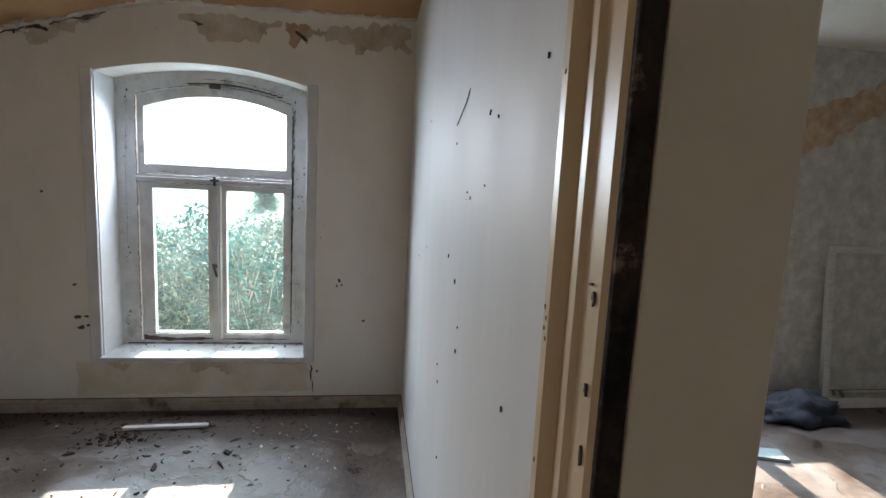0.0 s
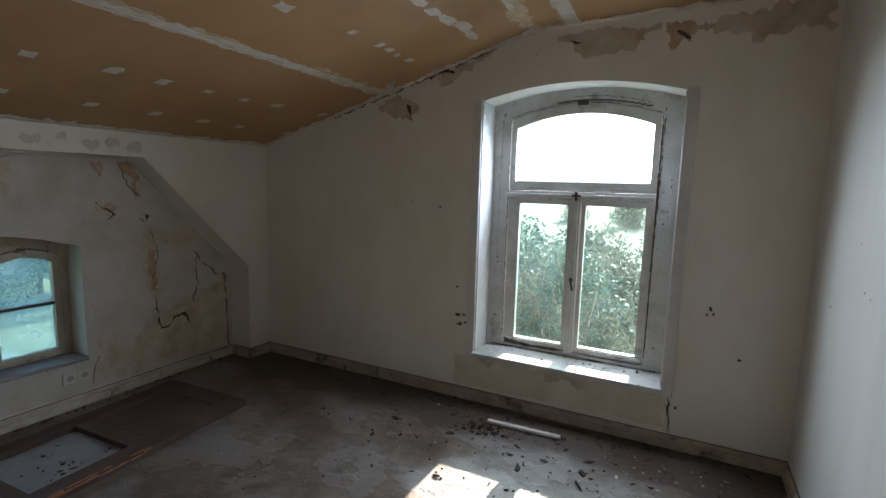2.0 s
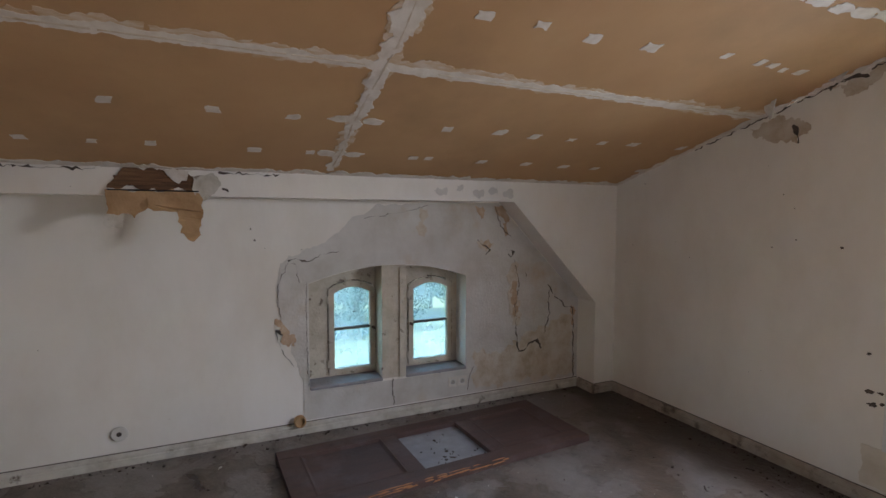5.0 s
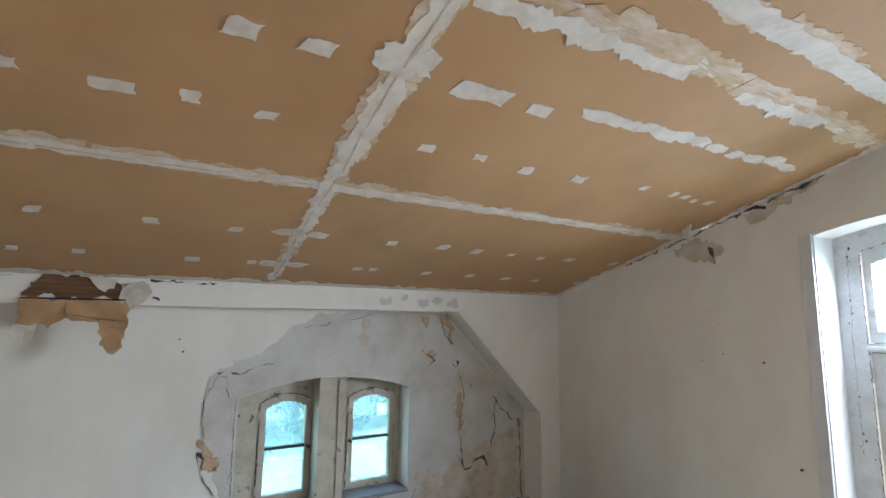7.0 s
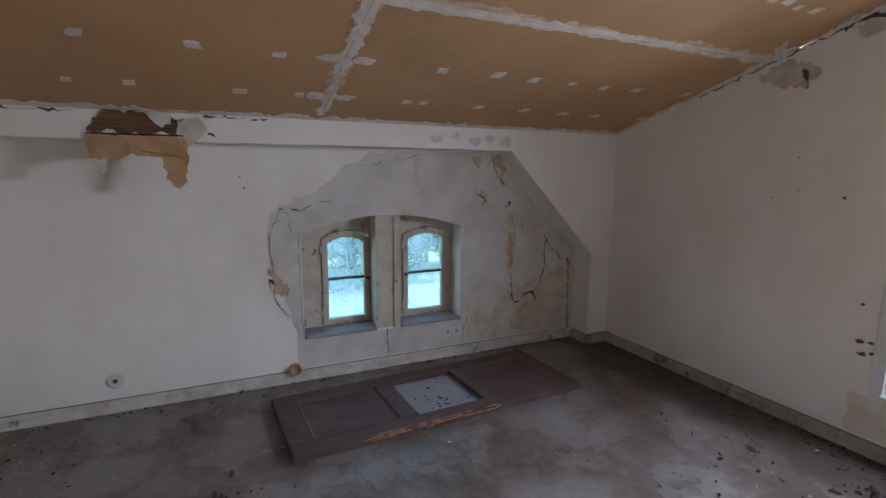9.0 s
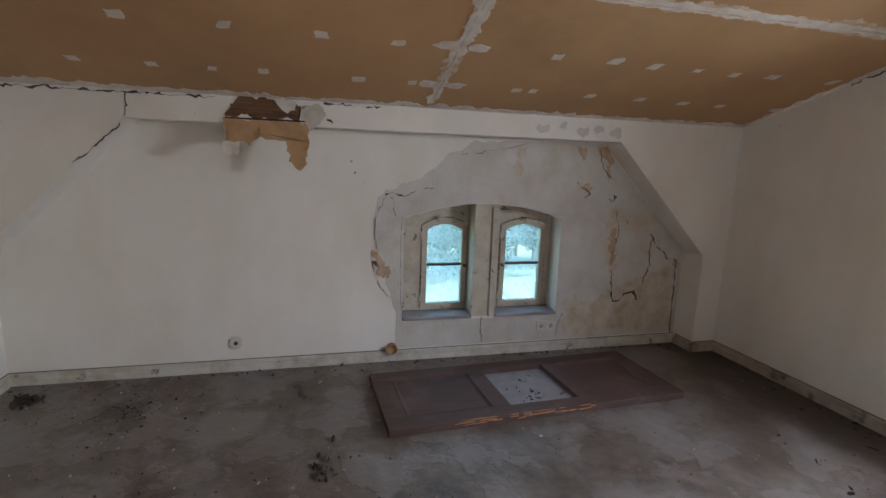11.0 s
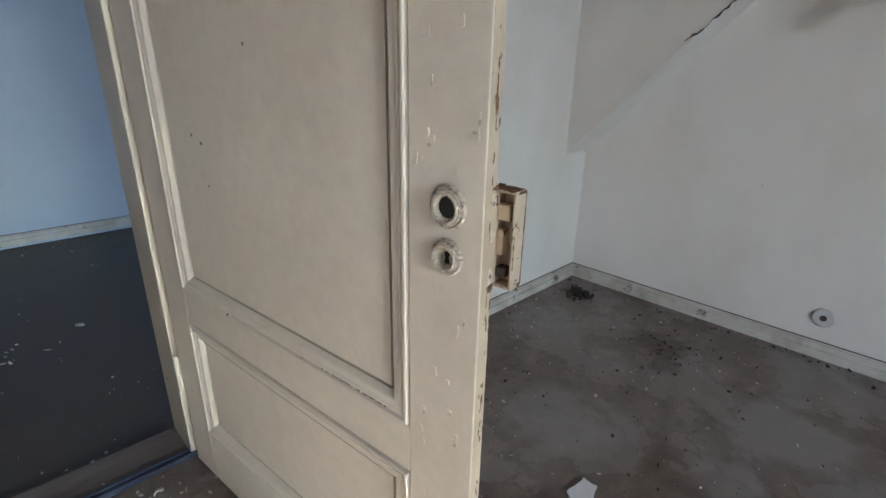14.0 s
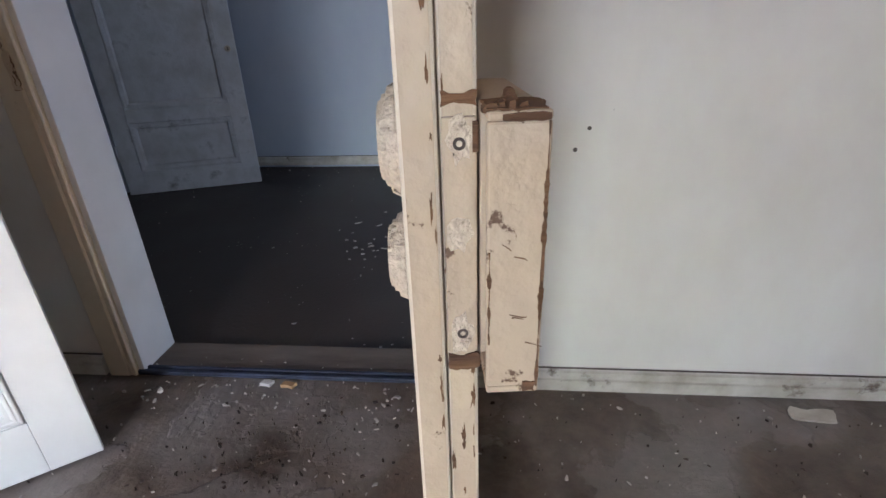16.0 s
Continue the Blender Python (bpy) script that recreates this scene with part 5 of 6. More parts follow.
for i, (pts, wd) in enumerate((                                                              ([(0.62, 0.31), (0.75, 0.30), (1.06, 0.302)], 0.009), ([(1.28, 0.302), (1.5, 0.30), (1.76, 0.305)], 0.008), ([(1.84, 0.30), (1.80, 0.22), (1.79, 0.12)], 0.004),
                               ([(0.535, 1.06), (0.53, 0.8), (0.54, 0.33)], 0.004), ([(1.62, 0.20), (1.66, 0.16)], 0.018))):
    crack(bm, pts, wd, *W, 120 + i, 0.012)
part("crack", bm, "dark_hole", bare, "dark cracks and holes in the plaster")
# faults along the raised beam
bm = bmesh.new()
F = ((XF + 0.0, 0, 0), (0, 1, 0), (0, 0, 1), (0.004, 0, 0))
for i, (a, b) in enumerate(((-1.75, -1.35), (-1.35, -0.95), (-0.95, -0.6), (0.0, 0.35))):
    crack(bm, [(a, 1.772), ((a + b) / 2, 1.768), (b, 1.774)], 0.016, *F, 20 + i)
crack(bm, [(-1.06, 1.77), (-1.055, 1.70), (-1.07, 1.64)], 0.009, *F, 30)
crack(bm, [(-1.09, 1.60), (-1.17, 1.52), (-1.26, 1.44), (-1.34, 1.38)], 0.012, *F, 31)
crack(bm, [(0.03, 1.68), (0.06, 1.66)], 0.03, *F, 32)
tagged(mesh_object("beam_crack", bm, "dark_hole"), "dark cracks along the top of the plastered beam", "crack", "", "structure")
bm = bmesh.new()
for i, (a, b, z) in enumerate(((1.42, 1.5, 1.70), (1.58, 1.63, 1.72), (1.72, 1.80, 1.69), (1.86, 1.92, 1.71), (1.98, 2.06, 1.69))):
    prism(bm, ragged([(a, z - 0.02), (b, z - 0.025), (b, z + 0.03), (a, z + 0.02)], 0.03, 0.01, i), *F[:3], (0.003, 0, 0))
tagged(mesh_object("beam_scuff", bm, "plaster"), "grey scuffs on the plastered beam", "scuff", "", "structure")

# torn brown paper hanging from a hole in the beam
torn = thing("torn_paper", (XF, -0.32, 1.66), "torn brown building paper hanging from a hole in the beam", "paper")
t0 = torn.matrix_world.inverted()
bm = prism(bmesh.new(), ragged([(-0.55, 1.67), (-0.52, 1.74), (-0.42, 1.785), (-0.2, 1.785), (-0.12, 1.72), (-0.10, 1.655)], 0.04, 0.015, 3), (XF, 0, 0), (0, 1, 0), (0, 0, 1), (0.006, 0, 0))
bm.transform(t0)
part("hole", bm, "dark_paper", torn, "dark torn hole showing brown lath")
bm = boxes((XF + 0.004, XF + 0.016, -0.55, -0.10, 1.655, 1.664), bevel=0.002)
bm.transform(t0)
part("lath", bm, "black", torn)


def flap(corners, curl, seed, mat="paper"):
    out = ragged(corners, 0.03, 0.015, seed)
    bm = prism(bmesh.new(), out, (XF + 0.012, 0, 0), (0, 1, 0), (0, 0, 1), (0.003, 0, 0))
    # cut into strips both ways, so that the sheet can buckle
    for i in range(1, 14):
        for co, no in (((0, 0, 1.32 + 0.035 * i), (0, 0.15, 1)), ((0, -0.62 + 0.045 * i, 0), (0, 1, 0.2))):
            bmesh.ops.bisect_plane(bm, geom=list(bm.verts) + list(bm.edges) + list(bm.faces), dist=0.0002, plane_co=co, plane_no=no)
    bmesh.ops.triangulate(bm, faces=[f for f in bm.faces if len(f.verts) > 4])
    for v in bm.verts:
        k = max(0.0, 1.66 - v.co.z)
        y, z = v.co.y, v.co.z
        v.co.x += curl * k * k * 2.2 + 0.022 * min(1.0, k * 12) * (noise.noise((y * 9, z * 11, seed)) + 0.6 * abs(noise.noise((y * 17 + z * 9, z * 6, seed + 3))))
    bm.transform(t0)
    part("flap", bm, mat, torn)


flap([(-0.56, 1.66), (-0.36, 1.655), (-0.36, 1.56), (-0.42, 1.50), (-0.48, 1.53), (-0.56, 1.52)], 0.5, 1)
flap([(-0.37, 1.656), (-0.10, 1.655), (-0.08, 1.52), (-0.13, 1.50), (-0.20, 1.54), (-0.36, 1.56)], 0.25, 2)
flap([(-0.22, 1.55), (-0.09, 1.53), (-0.09, 1.46), (-0.13, 1.37), (-0.20, 1.42)], 0.3, 3)
flap([(-0.56, 1.53), (-0.47, 1.53), (-0.48, 1.45), (-0.55, 1.46)], 0.5, 4, "skirting")
flap([(-0.13, 1.74), (-0.02, 1.77), (0.02, 1.70), (-0.08, 1.60), (-0.12, 1.64)], 0.2, 5, "skirting")
flap([(-0.30, 1.79), (-0.12, 1.79), (-0.16, 1.72), (-0.2, 1.70), (-0.26, 1.75)], 0.0, 6, "filler")

# ---- worn patches on the window wall ----
damp = structure("damp_patch", prism(bmesh.new(), ragged([(-1.20, 2.40), (-0.62, 2.42), (-0.70, 2.33), (-0.95, 2.27), (-1.05, 2.30)], 0.06, 0.02, 1), (0, YN, 0), (1, 0, 0), (0, 0, 1), (0, -0.003, 0)),
                 "stain", "tan damp stain on the wall", "stain")


def north_patch(name, corners, mat, rough=0.04, seed=1, proud=0.004, parent=damp):
    return part(name, prism(bmesh.new(), ragged(corners, rough, 0.012, seed), (0, YN + 0.001, 0), (1, 0, 0), (0, 0, 1), (0, -proud, 0)), mat, parent)


north_patch("stain", [(-0.55, 2.36), (-0.30, 2.42), (0.14, 2.45), (0.15, 2.30), (0.0, 2.33), (-0.15, 2.27), (-0.3, 2.34)], "stain", 0.06, 2, 0.0028)
north_patch("stain", [(-0.60, 2.42), (-0.46, 2.40), (-0.47, 2.30), (-0.57, 2.29)], "ochre", 0.05, 3)
north_patch("stain", [(-2.50, 2.08), (-2.30, 2.13), (-2.15, 2.05), (-2.22, 1.95), (-2.42, 2.0)], "stain", 0.05, 4)
north_patch("stain", [(-2.05, 2.24), (-1.75, 2.31), (-1.6, 2.38), (-1.75, 2.25), (-1.95, 2.17)], "stain", 0.05, 5)
north_patch("plaster_patch", [(-1.82, 0.31), (-0.44, 0.31), (-0.43, 0.115), (-1.82, 0.10)], "tan_wall", 0.02, 6, 0.006)
north_patch("plaster_patch", [(-1.18, 0.32), (-0.86, 0.32), (-0.92, 0.24), (-1.08, 0.26)], "stain", 0.06, 7, 0.008)
north_patch("plaster_patch", [(-1.64, 0.32), (-1.50, 0.32), (-1.55, 0.25)], "stain", 0.05, 8, 0.008)
bm = bmesh.new()
N = ((0, YN, 0), (1, 0, 0), (0, 0, 1), (0, -0.006, 0))
crack(bm, [(-2.24, 2.06), (-2.22, 2.0), (-2.21, 1.95)], 0.035, *N, 1)
crack(bm, [(-2.06, 2.23), (-1.98, 2.27), (-1.88, 2.25)], 0.03, *N, 2)
crack(bm, [(-0.53, 2.36), (-0.47, 2.32)], 0.03, *N, 3)
crack(bm, [(-1.12, 2.38), (-1.06, 2.36)], 0.03, *N, 4)
for i, (x, z, a, b) in enumerate(((-1.80, 0.60, 0.020, 0.010), (-1.75, 0.605, 0.012, 0.006), (-1.785, 0.535, 0.022, 0.011), (-1.74, 0.55, 0.010, 0.007), (-1.81, 0.80, 0.009, 0.006),
                              (-0.25, 0.86, 0.008, 0.013), (-0.235, 0.83, 0.006, 0.008), (-0.265, 0.825, 0.005, 0.009), (-0.09, 0.595, 0.009, 0.006), (-1.96, 1.35, 0.007, 0.006), (-0.38, 0.25, 0.007, 0.009))):
    prism(bm, oval(x, z, a, b, 13, i, 0.9), *N)
crack(bm, [(-0.42, 0.33), (-0.42, 0.2), (-0.40, 0.1)], 0.012, *N, 10)
for i in range(9):
    x = -2.9 + i * 0.34
    if x < -1.6:
        crack(bm, [(x, roof(x) - 0.014), (x + 0.3, roof(x + 0.3) - 0.012)], 0.010, *N, 30 + i)
part("crack", bm, "dark_hole", damp, "dark cracks and nail holes")

# torn paper and plaster curling off the joint under the ceiling
rnd = random.Random(44)
bm = bmesh.new()
for x, w, h in ((-2.03, 0.05, 0.09), (-1.95, 0.045, 0.06), (-1.87, 0.05, 0.075), (-1.70, 0.03, 0.035), (-2.36, 0.06, 0.07), (-2.24, 0.03, 0.11)):
    z = roof(x) - 0.012
    prism(bm, ragged([(x - w, z - 0.03), (x + w, z), (x + w * 0.5, z - h * 0.6), (x + w * 0.1, z - h), (x - w * 0.6, z - h * 0.7)], 0.02, 0.01, int(-x * 100)), (0, YN - 0.004, 0), (1, 0.10 * rnd.uniform(-1, 1), 0), (0, 0, 1), (0, -0.004 - 0.012 * rnd.random(), 0))
part("torn_edge", bm, "old_paper", damp, "torn paper curling off the wall under the ceiling")

# ---- sockets and pipe stub ----
def socket(at, name="wall_socket", label="aged white round wall socket"):
    s = thing(name, at, label, "socket", "wall sockets")
    bm = boxes((0.0, 0.008, -0.040, 0.040, -0.040, 0.040), bevel=0.004)
    part("plate", bm, "filler", s)
    bm = bmesh.new()
    lathe(bm, [(0.024, 0.0), (0.024, 0.010), (0.021, 0.0105), (0.0205, 0.0085)], (0, 0, 0), (1, 0, 0), 24)
    part("ring", bm, "socket", s)
    bm = bmesh.new()
    for y in (-0.0095, 0.0095):
        prism(bm, oval(y, 0, 0.003, 0.003, 10, 1, 0), (0.0088, 0, 0), (0, 1, 0), (0, 0, 1), (0.001, 0, 0))
    prism(bm, oval(0, 0, 0.018, 0.018, 18, 1, 0), (0.0082, 0, 0), (0, 1, 0), (0, 0, 1), (0.0006, 0, 0))
    part("pin_hole", bm, "zinc", s)
    return s


socket((XW + 0.004, 1.655, 0.205))
socket((XW + 0.004, 1.738, 0.205))
cap = thing("junction_cap", (XW, -0.58, 0.20), "round white junction box cap on the knee wall", "socket")
bm = bmesh.new()
lathe(bm, [(0.044, 0), (0.046, 0.007), (0.039, 0.014), (0.016, 0.016)], (0, 0, 0), (1, 0, 0), 24)
part("cover", bm, "socket", cap)
bm = bmesh.new()
lathe(bm, [(0.014, 0.013), (0.014, 0.0175), (0.005, 0.019)], (0, 0, 0), (1, 0, 0), 14)
part("screw", bm, "iron", cap)
stub = thing("pipe_stub", (XW, 0.475, 0.075), "short rusty pipe stub poking from the knee wall", "pipe")
bm = bmesh.new()
lathe(bm, [(0.040, 0.0), (0.040, 0.045), (0.033, 0.05), (0.028, 0.03)], (0, 0, 0.02), (1, 0, 0.1), 20)
part("pipe", bm, "paper", stub)

# ---- wire on the glossy wall ----
cu = bpy.data.curves.new("wall_wire", "CURVE")
cu.dimensions, cu.bevel_depth = "3D", 0.0016
sp = cu.splines.new("BEZIER")
sp.bezier_points.add(3)
for bp, co in zip(sp.bezier_points, ((XE, 1.184, 1.738), (XE - 0.004, 1.195, 1.713), (XE - 0.006, 1.251, 1.687), (XE - 0.002, 1.345, 1.668))):
    bp.co, bp.handle_left_type, bp.handle_right_type = co, "AUTO", "AUTO"
wire = tagged(new("wall_wire", cu), "short black wire sticking out of the glossy wall", "wire")
cu.materials.append(M["iron"])
bm = bmesh.new()
E = ((XE, 0, 0), (0, 1, 0), (0, 0, 1), (-0.003, 0, 0))
for i, (y, z, s) in enumerate(((0.945, 1.65, 0.012), (0.877, 1.633, 0.008), (0.623, 1.678, 0.008), (1.334, 1.62, 0.010), (0.958, 1.504, 0.006), (1.143, 1.486, 0.005), (1.102, 1.475, 0.010), (1.152, 1.47, 0.005), (1.378, 1.298, 0.016), (1.25, 1.250, 0.022), (1.175, 1.140, 0.012), (1.189, 1.072, 0.016), (1.497, 0.915, 0.010), (1.474, 0.865, 0.014), (0.732, 1.13, 0.014), (1.415, 0.638, 0.016), (2.272, 1.165, 0.010), (2.011, 1.763, 0.008))):
    crack(bm, [(y, z), (y + 0.002, z - s * 0.7)], s * 0.4, *E, 50 + i, 0.005)
tagged(mesh_object("nail_hole", bm, "dark_hole"), "small dark nail holes in the glossy wall", "hole", "", "structure")

bm = bmesh.new()
for i, (y, z, a, b) in enumerate(((0.436, 1.470, 0.003, 0.004), (0.392, 1.400, 0.004, 0.011), (0.399, 1.412, 0.006, 0.003), (0.391, 1.31, 0.004, 0.012), (0.390, 1.245, 0.004, 0.018), (0.388, 1.08, 0.004, 0.010), (0.394, 0.86, 0.005, 0.014))):
    prism(bm, oval(y, z, a * 0.55, b * 0.5, 13, i + 3, 0.9), (XE - 0.0195, 0, 0), (0, 1, 0), (0, 0, 1), (-0.0030, 0, 0))
for i, (y, z) in enumerate(((0.474, 1.358), (0.478, 1.346), (0.472, 1.335), (0.479, 1.37), (0.476, 1.19), (0.474, 1.62))):
    prism(bm, oval(y, z, 0.0016, 0.0026, 11, i, 0.9), (XE - 0.0335, 0, 0), (0, 1, 0), (0, 0, 1), (-0.0012, 0, 0))
tagged(mesh_object("casing_chip", bm, "dark_hole"), "dark chips and nail holes in the ochre casing", "chip", "", "structure")

# ---- old door lying on the floor ----
slab = thing("old_door", (-2.845, 0.32, 0.0), "old brown panelled door lying flat on the floor, middle panel pale", "door", rz=2.9)
SW, SL, SH = 0.71, 1.93, 0.045
part("stile", boxes((-0.11, 0, 0, SL, 0.0, SH), bevel=0.004), "brown_wood", slab)
part("stile", boxes((-SW, -SW + 0.11, 0, SL, 0.0, SH), bevel=0.004), "brown_wood", slab)
for a, b in ((0.0, 0.12), (0.655, 0.755), (1.215, 1.315), (1.80, SL)):
    part("rail", boxes((-SW + 0.1105, -0.1105, a, b, 0.0, SH - 0.001), bevel=0.003), "brown_wood", slab)
for (a, b), mat, z in zip(((0.12, 0.655), (0.755, 1.215), (1.315, 1.80)), ("brown_wood", "grey_board", "brown_wood"), (0.034, 0.012, 0.034)):
    q = part("panel", boxes((-SW + 0.111, -0.111, a, b, 0.004, z)), mat, slab, "pale dusty panel" if mat == "grey_board" else "")
    if mat == "brown_wood":
        bm = bmesh.new()
        rings = []
        for i, h in ((0.0, SH - 0.002), (0.012, SH + 0.002), (0.020, 0.040), (0.030, 0.0345)):
            rings.append([bm.verts.new((x, y, h)) for x, y in ((-SW + 0.11 + i, a + i), (-0.11 - i, a + i), (-0.11 - i, b - i), (-SW + 0.11 + i, b - i))])
        for r0, r1 in zip(rings, rings[1:]):
            for k in range(4):
                bm.faces.new((r0[k], r0[(k + 1) % 4], r1[(k + 1) % 4], r1[k]))
        part("moulding", bm, "brown_wood", q)
bm = bmesh.new()
rnd = random.Random(5)
for i in range(15):
    y = 0.42 + i * 0.058 + rnd.uniform(-0.03, 0.03)
    s, h = rnd.uniform(0.02, 0.075), rnd.uniform(0.018, SH - 0.010)
    prism(bm, ragged([(y - s, h), (y + s, h + 0.003), (y + s * 0.8, h + rnd.uniform(0.005, 0.010)), (y - s * 0.4, h + 0.006)], 0.004, 0.008, i), (0.0005, 0, 0), (0, 1, 0), (0, 0, 1), (0.004, 0, 0))
    if i % 2:
        prism(bm, ragged([(y - s, -0.001), (y + s, -0.001), (y + s * 0.5, -0.006), (y - s * 0.6, -0.004)], 0.003, 0.008, i + 30), (0, 0, SH), (0, 1, 0), (1, 0, 0), (0, 0, 0.003))
part("splinter", bm, "fresh_wood", slab, "orange splintered edge")

# ---- loose things on the floor ----
stick = thing("wooden_lath", (-1.44, 2.845, 0.0), "weathered white wooden lath lying under the window", "lath", rz=2.5)
bm = boxes((0, 0.46, -0.016, 0.016, 0.006, 0.024), bevel=0.003)
part("lath", bm, "white_wood", stick)
stick2 = thing("dark_lath", (-1.28, 3.02, 0.0), "thin dark lath lying along the skirting", "lath", rz=1.0)
part("lath", boxes((0, 0.42, -0.010, 0.010, 0.0, 0.012), bevel=0.002), "brown_wood", stick2)


def flake_field(name, n, place, size, mat, label, category, seed, thick=0.004):
    """Many small scraps strewn on a floor."""
    rnd = random.Random(seed)
    verts, faces = [], []
    for _ in range(n):
        x, y = place(rnd)
        s = size * rnd.choice((0.35, 0.5, 0.5, 0.7, 1.0, 1.6))
        a0, k, st = rnd.uniform(0, 6.3), rnd.choice((5, 6, 7)), rnd.uniform(0.18, 0.75)
        h, tilt = thick * rnd.uniform(0.4, 2.0), rnd.uniform(-0.25, 0.25)
        base = len(verts)
        ring = []
        for i in range(k):
            a = 2 * math.pi * i / k
            r = s * rnd.uniform(0.4, 1.25)
            px, py = r * math.cos(a), r * st * math.sin(a)
            ring.append((x + px * math.cos(a0) - py * math.sin(a0), y + px * math.sin(a0) + py * math.cos(a0), px * tilt))
        lowest = min(q[2] for q in ring)
        verts += [(p, q, z - lowest) for p, q, z in ring]
        verts += [(p + (x - p) * 0.15, q + (y - q) * 0.15, z - lowest + h) for p, q, z in ring]
        faces.append(tuple(range(base + k, base + 2 * k)))
        faces += [(base + i, base + (i + 1) % k, base + k + (i + 1) % k, base + k + i) for i in range(k)]
    me = bpy.data.meshes.new(name)
    me.from_pydata(verts, [], faces)
    me.materials.append(M[mat])
    return tagged(new(name, me), label, category, "", "stuff")


def near_window(r):
    return min(XE - 0.04, max(-2.6, r.gauss(-1.15, 0.55))), min(3.08, 3.06 - abs(r.gauss(0, 0.33)))


def whole_room(r):
    return r.uniform(XW + 0.04, XE - 0.04), r.uniform(YS + 0.03, YN - 0.03)


def along_walls(r):
    if r.random() < 0.55:
        return r.uniform(XF, XE - 0.05), YN - 0.03 - abs(r.gauss(0, 0.06))
    return XW + 0.03 + abs(r.gauss(0, 0.05)), r.uniform(YS, 2.9)


flake_field("dead_leaves", 210, near_window, 0.016, "crumb_dark", "dead leaves and dirt strewn under the window", "debris", 1, 0.003)
flake_field("dirt_crumbs", 420, whole_room, 0.006, "crumb_dark", "dark dirt crumbs strewn over the floor", "debris", 2)
flake_field("plaster_crumbs", 330, whole_room, 0.006, "crumb_pale", "pale plaster crumbs strewn over the floor", "debris", 3)
flake_field("skirting_dust", 380, along_walls, 0.009, "crumb_dark", "dirt gathered along the skirting", "debris", 4)
flake_field("window_flakes", 60, lambda r: (r.uniform(-0.75, -0.1), r.uniform(2.25, 2.9)), 0.010, "crumb_pale", "white paint flakes under the window", "debris", 5)
ob = flake_field("sill_dirt", 34, lambda r: (r.uniform(-1.6, -0.52), r.uniform(YN + 0.06, YN + 0.21)), 0.008, "crumb_dark", "dirt and dead flies on the sill", "debris", 6, 0.003)
ob.location.z = SILL + 0.018
ob = flake_field("back_room_flakes", 30, lambda r: (r.gauss(-1.05, 0.16), r.gauss(-3.1, 0.13)), 0.017, "crumb_pale", "white plaster flakes on the back room floor", "debris", 7)
ob.location.z = -0.022
ob = flake_field("back_room_crumbs", 80, lambda r: (r.uniform(-1.7, 1.0), r.choice((r.uniform(-4.8, -2.2), r.gauss(-4.7, 0.08)))), 0.008, "crumb_pale", "white crumbs on the back room floor", "debris", 8)
ob.location.z = -0.022
flake_field("south_crumbs", 420, lambda r: (r.uniform(XW + 0.1, -0.2), min(1.2, YS + 0.04 + abs(r.gauss(0, 0.9)))), 0.0055, "crumb_pale", "pale crumbs and paint flakes strewn over the floor", "debris", 30, 0.004)
flake_field("south_dirt", 360, lambda r: (r.uniform(XW + 0.1, -0.2), min(1.2, YS + 0.04 + abs(r.gauss(0, 0.9)))), 0.006, "crumb_dark", "dark dirt specks strewn over the floor", "debris", 31, 0.004)
flake_field("door_dirt", 160, lambda r: (r.gauss(-1.05, 0.18), r.gauss(-1.52, 0.13)), 0.006, "crumb_dark", "dirt heap inside the doorway", "debris", 9)
flake_field("corner_dirt", 130, lambda r: (XW + 0.20 + abs(r.gauss(0, 0.05)), YS + 0.15 + abs(r.gauss(0, 0.06))), 0.016, "crumb_dark", "dark dirt heap in the corner", "debris", 10, 0.012)
flake_field("slab_dirt", 26, lambda r: (r.gauss(-2.64, 0.06), r.gauss(-0.02, 0.07)), 0.014, "crumb_dark", "dark scraps on the floor beside the old door", "debris", 11, 0.01)
flake_field("doorway_crumbs", 110, lambda r: (r.uniform(D1A + 0.05, D1B), r.uniform(YS - 0.1, YS + 0.2)), 0.008, "crumb_pale", "plaster crumbs by the threshold", "debris", 12)


def scrap(at, corners, mat, label, seed, thick=0.006):
    s = thing("paper_scrap", at, label, "scrap", "scraps on the floor")
    part("sheet", prism(bmesh.new(), ragged(corners, 0.012, 0.015, seed), (0, 0, 0.001), (1, 0, 0), (0, 1, 0), (0, 0, thick)), mat, s)


scrap((-2.34, -0.90, 0), [(-0.05, -0.03), (0.04, -0.035), (0.06, 0.0), (0.0, 0.035), (-0.05, 0.02)], "reveal", "white plaster scrap lying on the floor", 1, 0.010)
scrap((-2.68, -1.79, 0), [(-0.07, -0.02), (0.05, -0.035), (0.07, 0.015), (-0.05, 0.03)], "skirting", "beige cardboard scrap lying near the skirting", 2)
scrap((-0.92, -1.845, 0), [(-0.02, -0.012), (0.018, -0.014), (0.026, 0.008), (-0.012, 0.014)], "white_wood", "small white plaster lump beside the threshold", 3, 0.012)
scrap((-1.0, -1.840, 0), [(-0.024, -0.010), (0.022, -0.014), (0.028, 0.008), (-0.016, 0.014)], "paper", "small tan plaster lump beside the threshold", 4, 0.012)
flake_field("stain_crumbs", 70, lambda r: (r.gauss(-3.38, 0.10), r.gauss(-1.06, 0.08)), 0.007, "crumb_dark", "brown crumbs on the floor stain", "debris", 20)
flake_field("leaf_scraps", 34, lambda r: (r.uniform(-2.0, -0.75), r.uniform(2.05, 2.62)), 0.021, "crumb_dark", "curled dead leaves lying in front of the window", "debris", 22, 0.006)
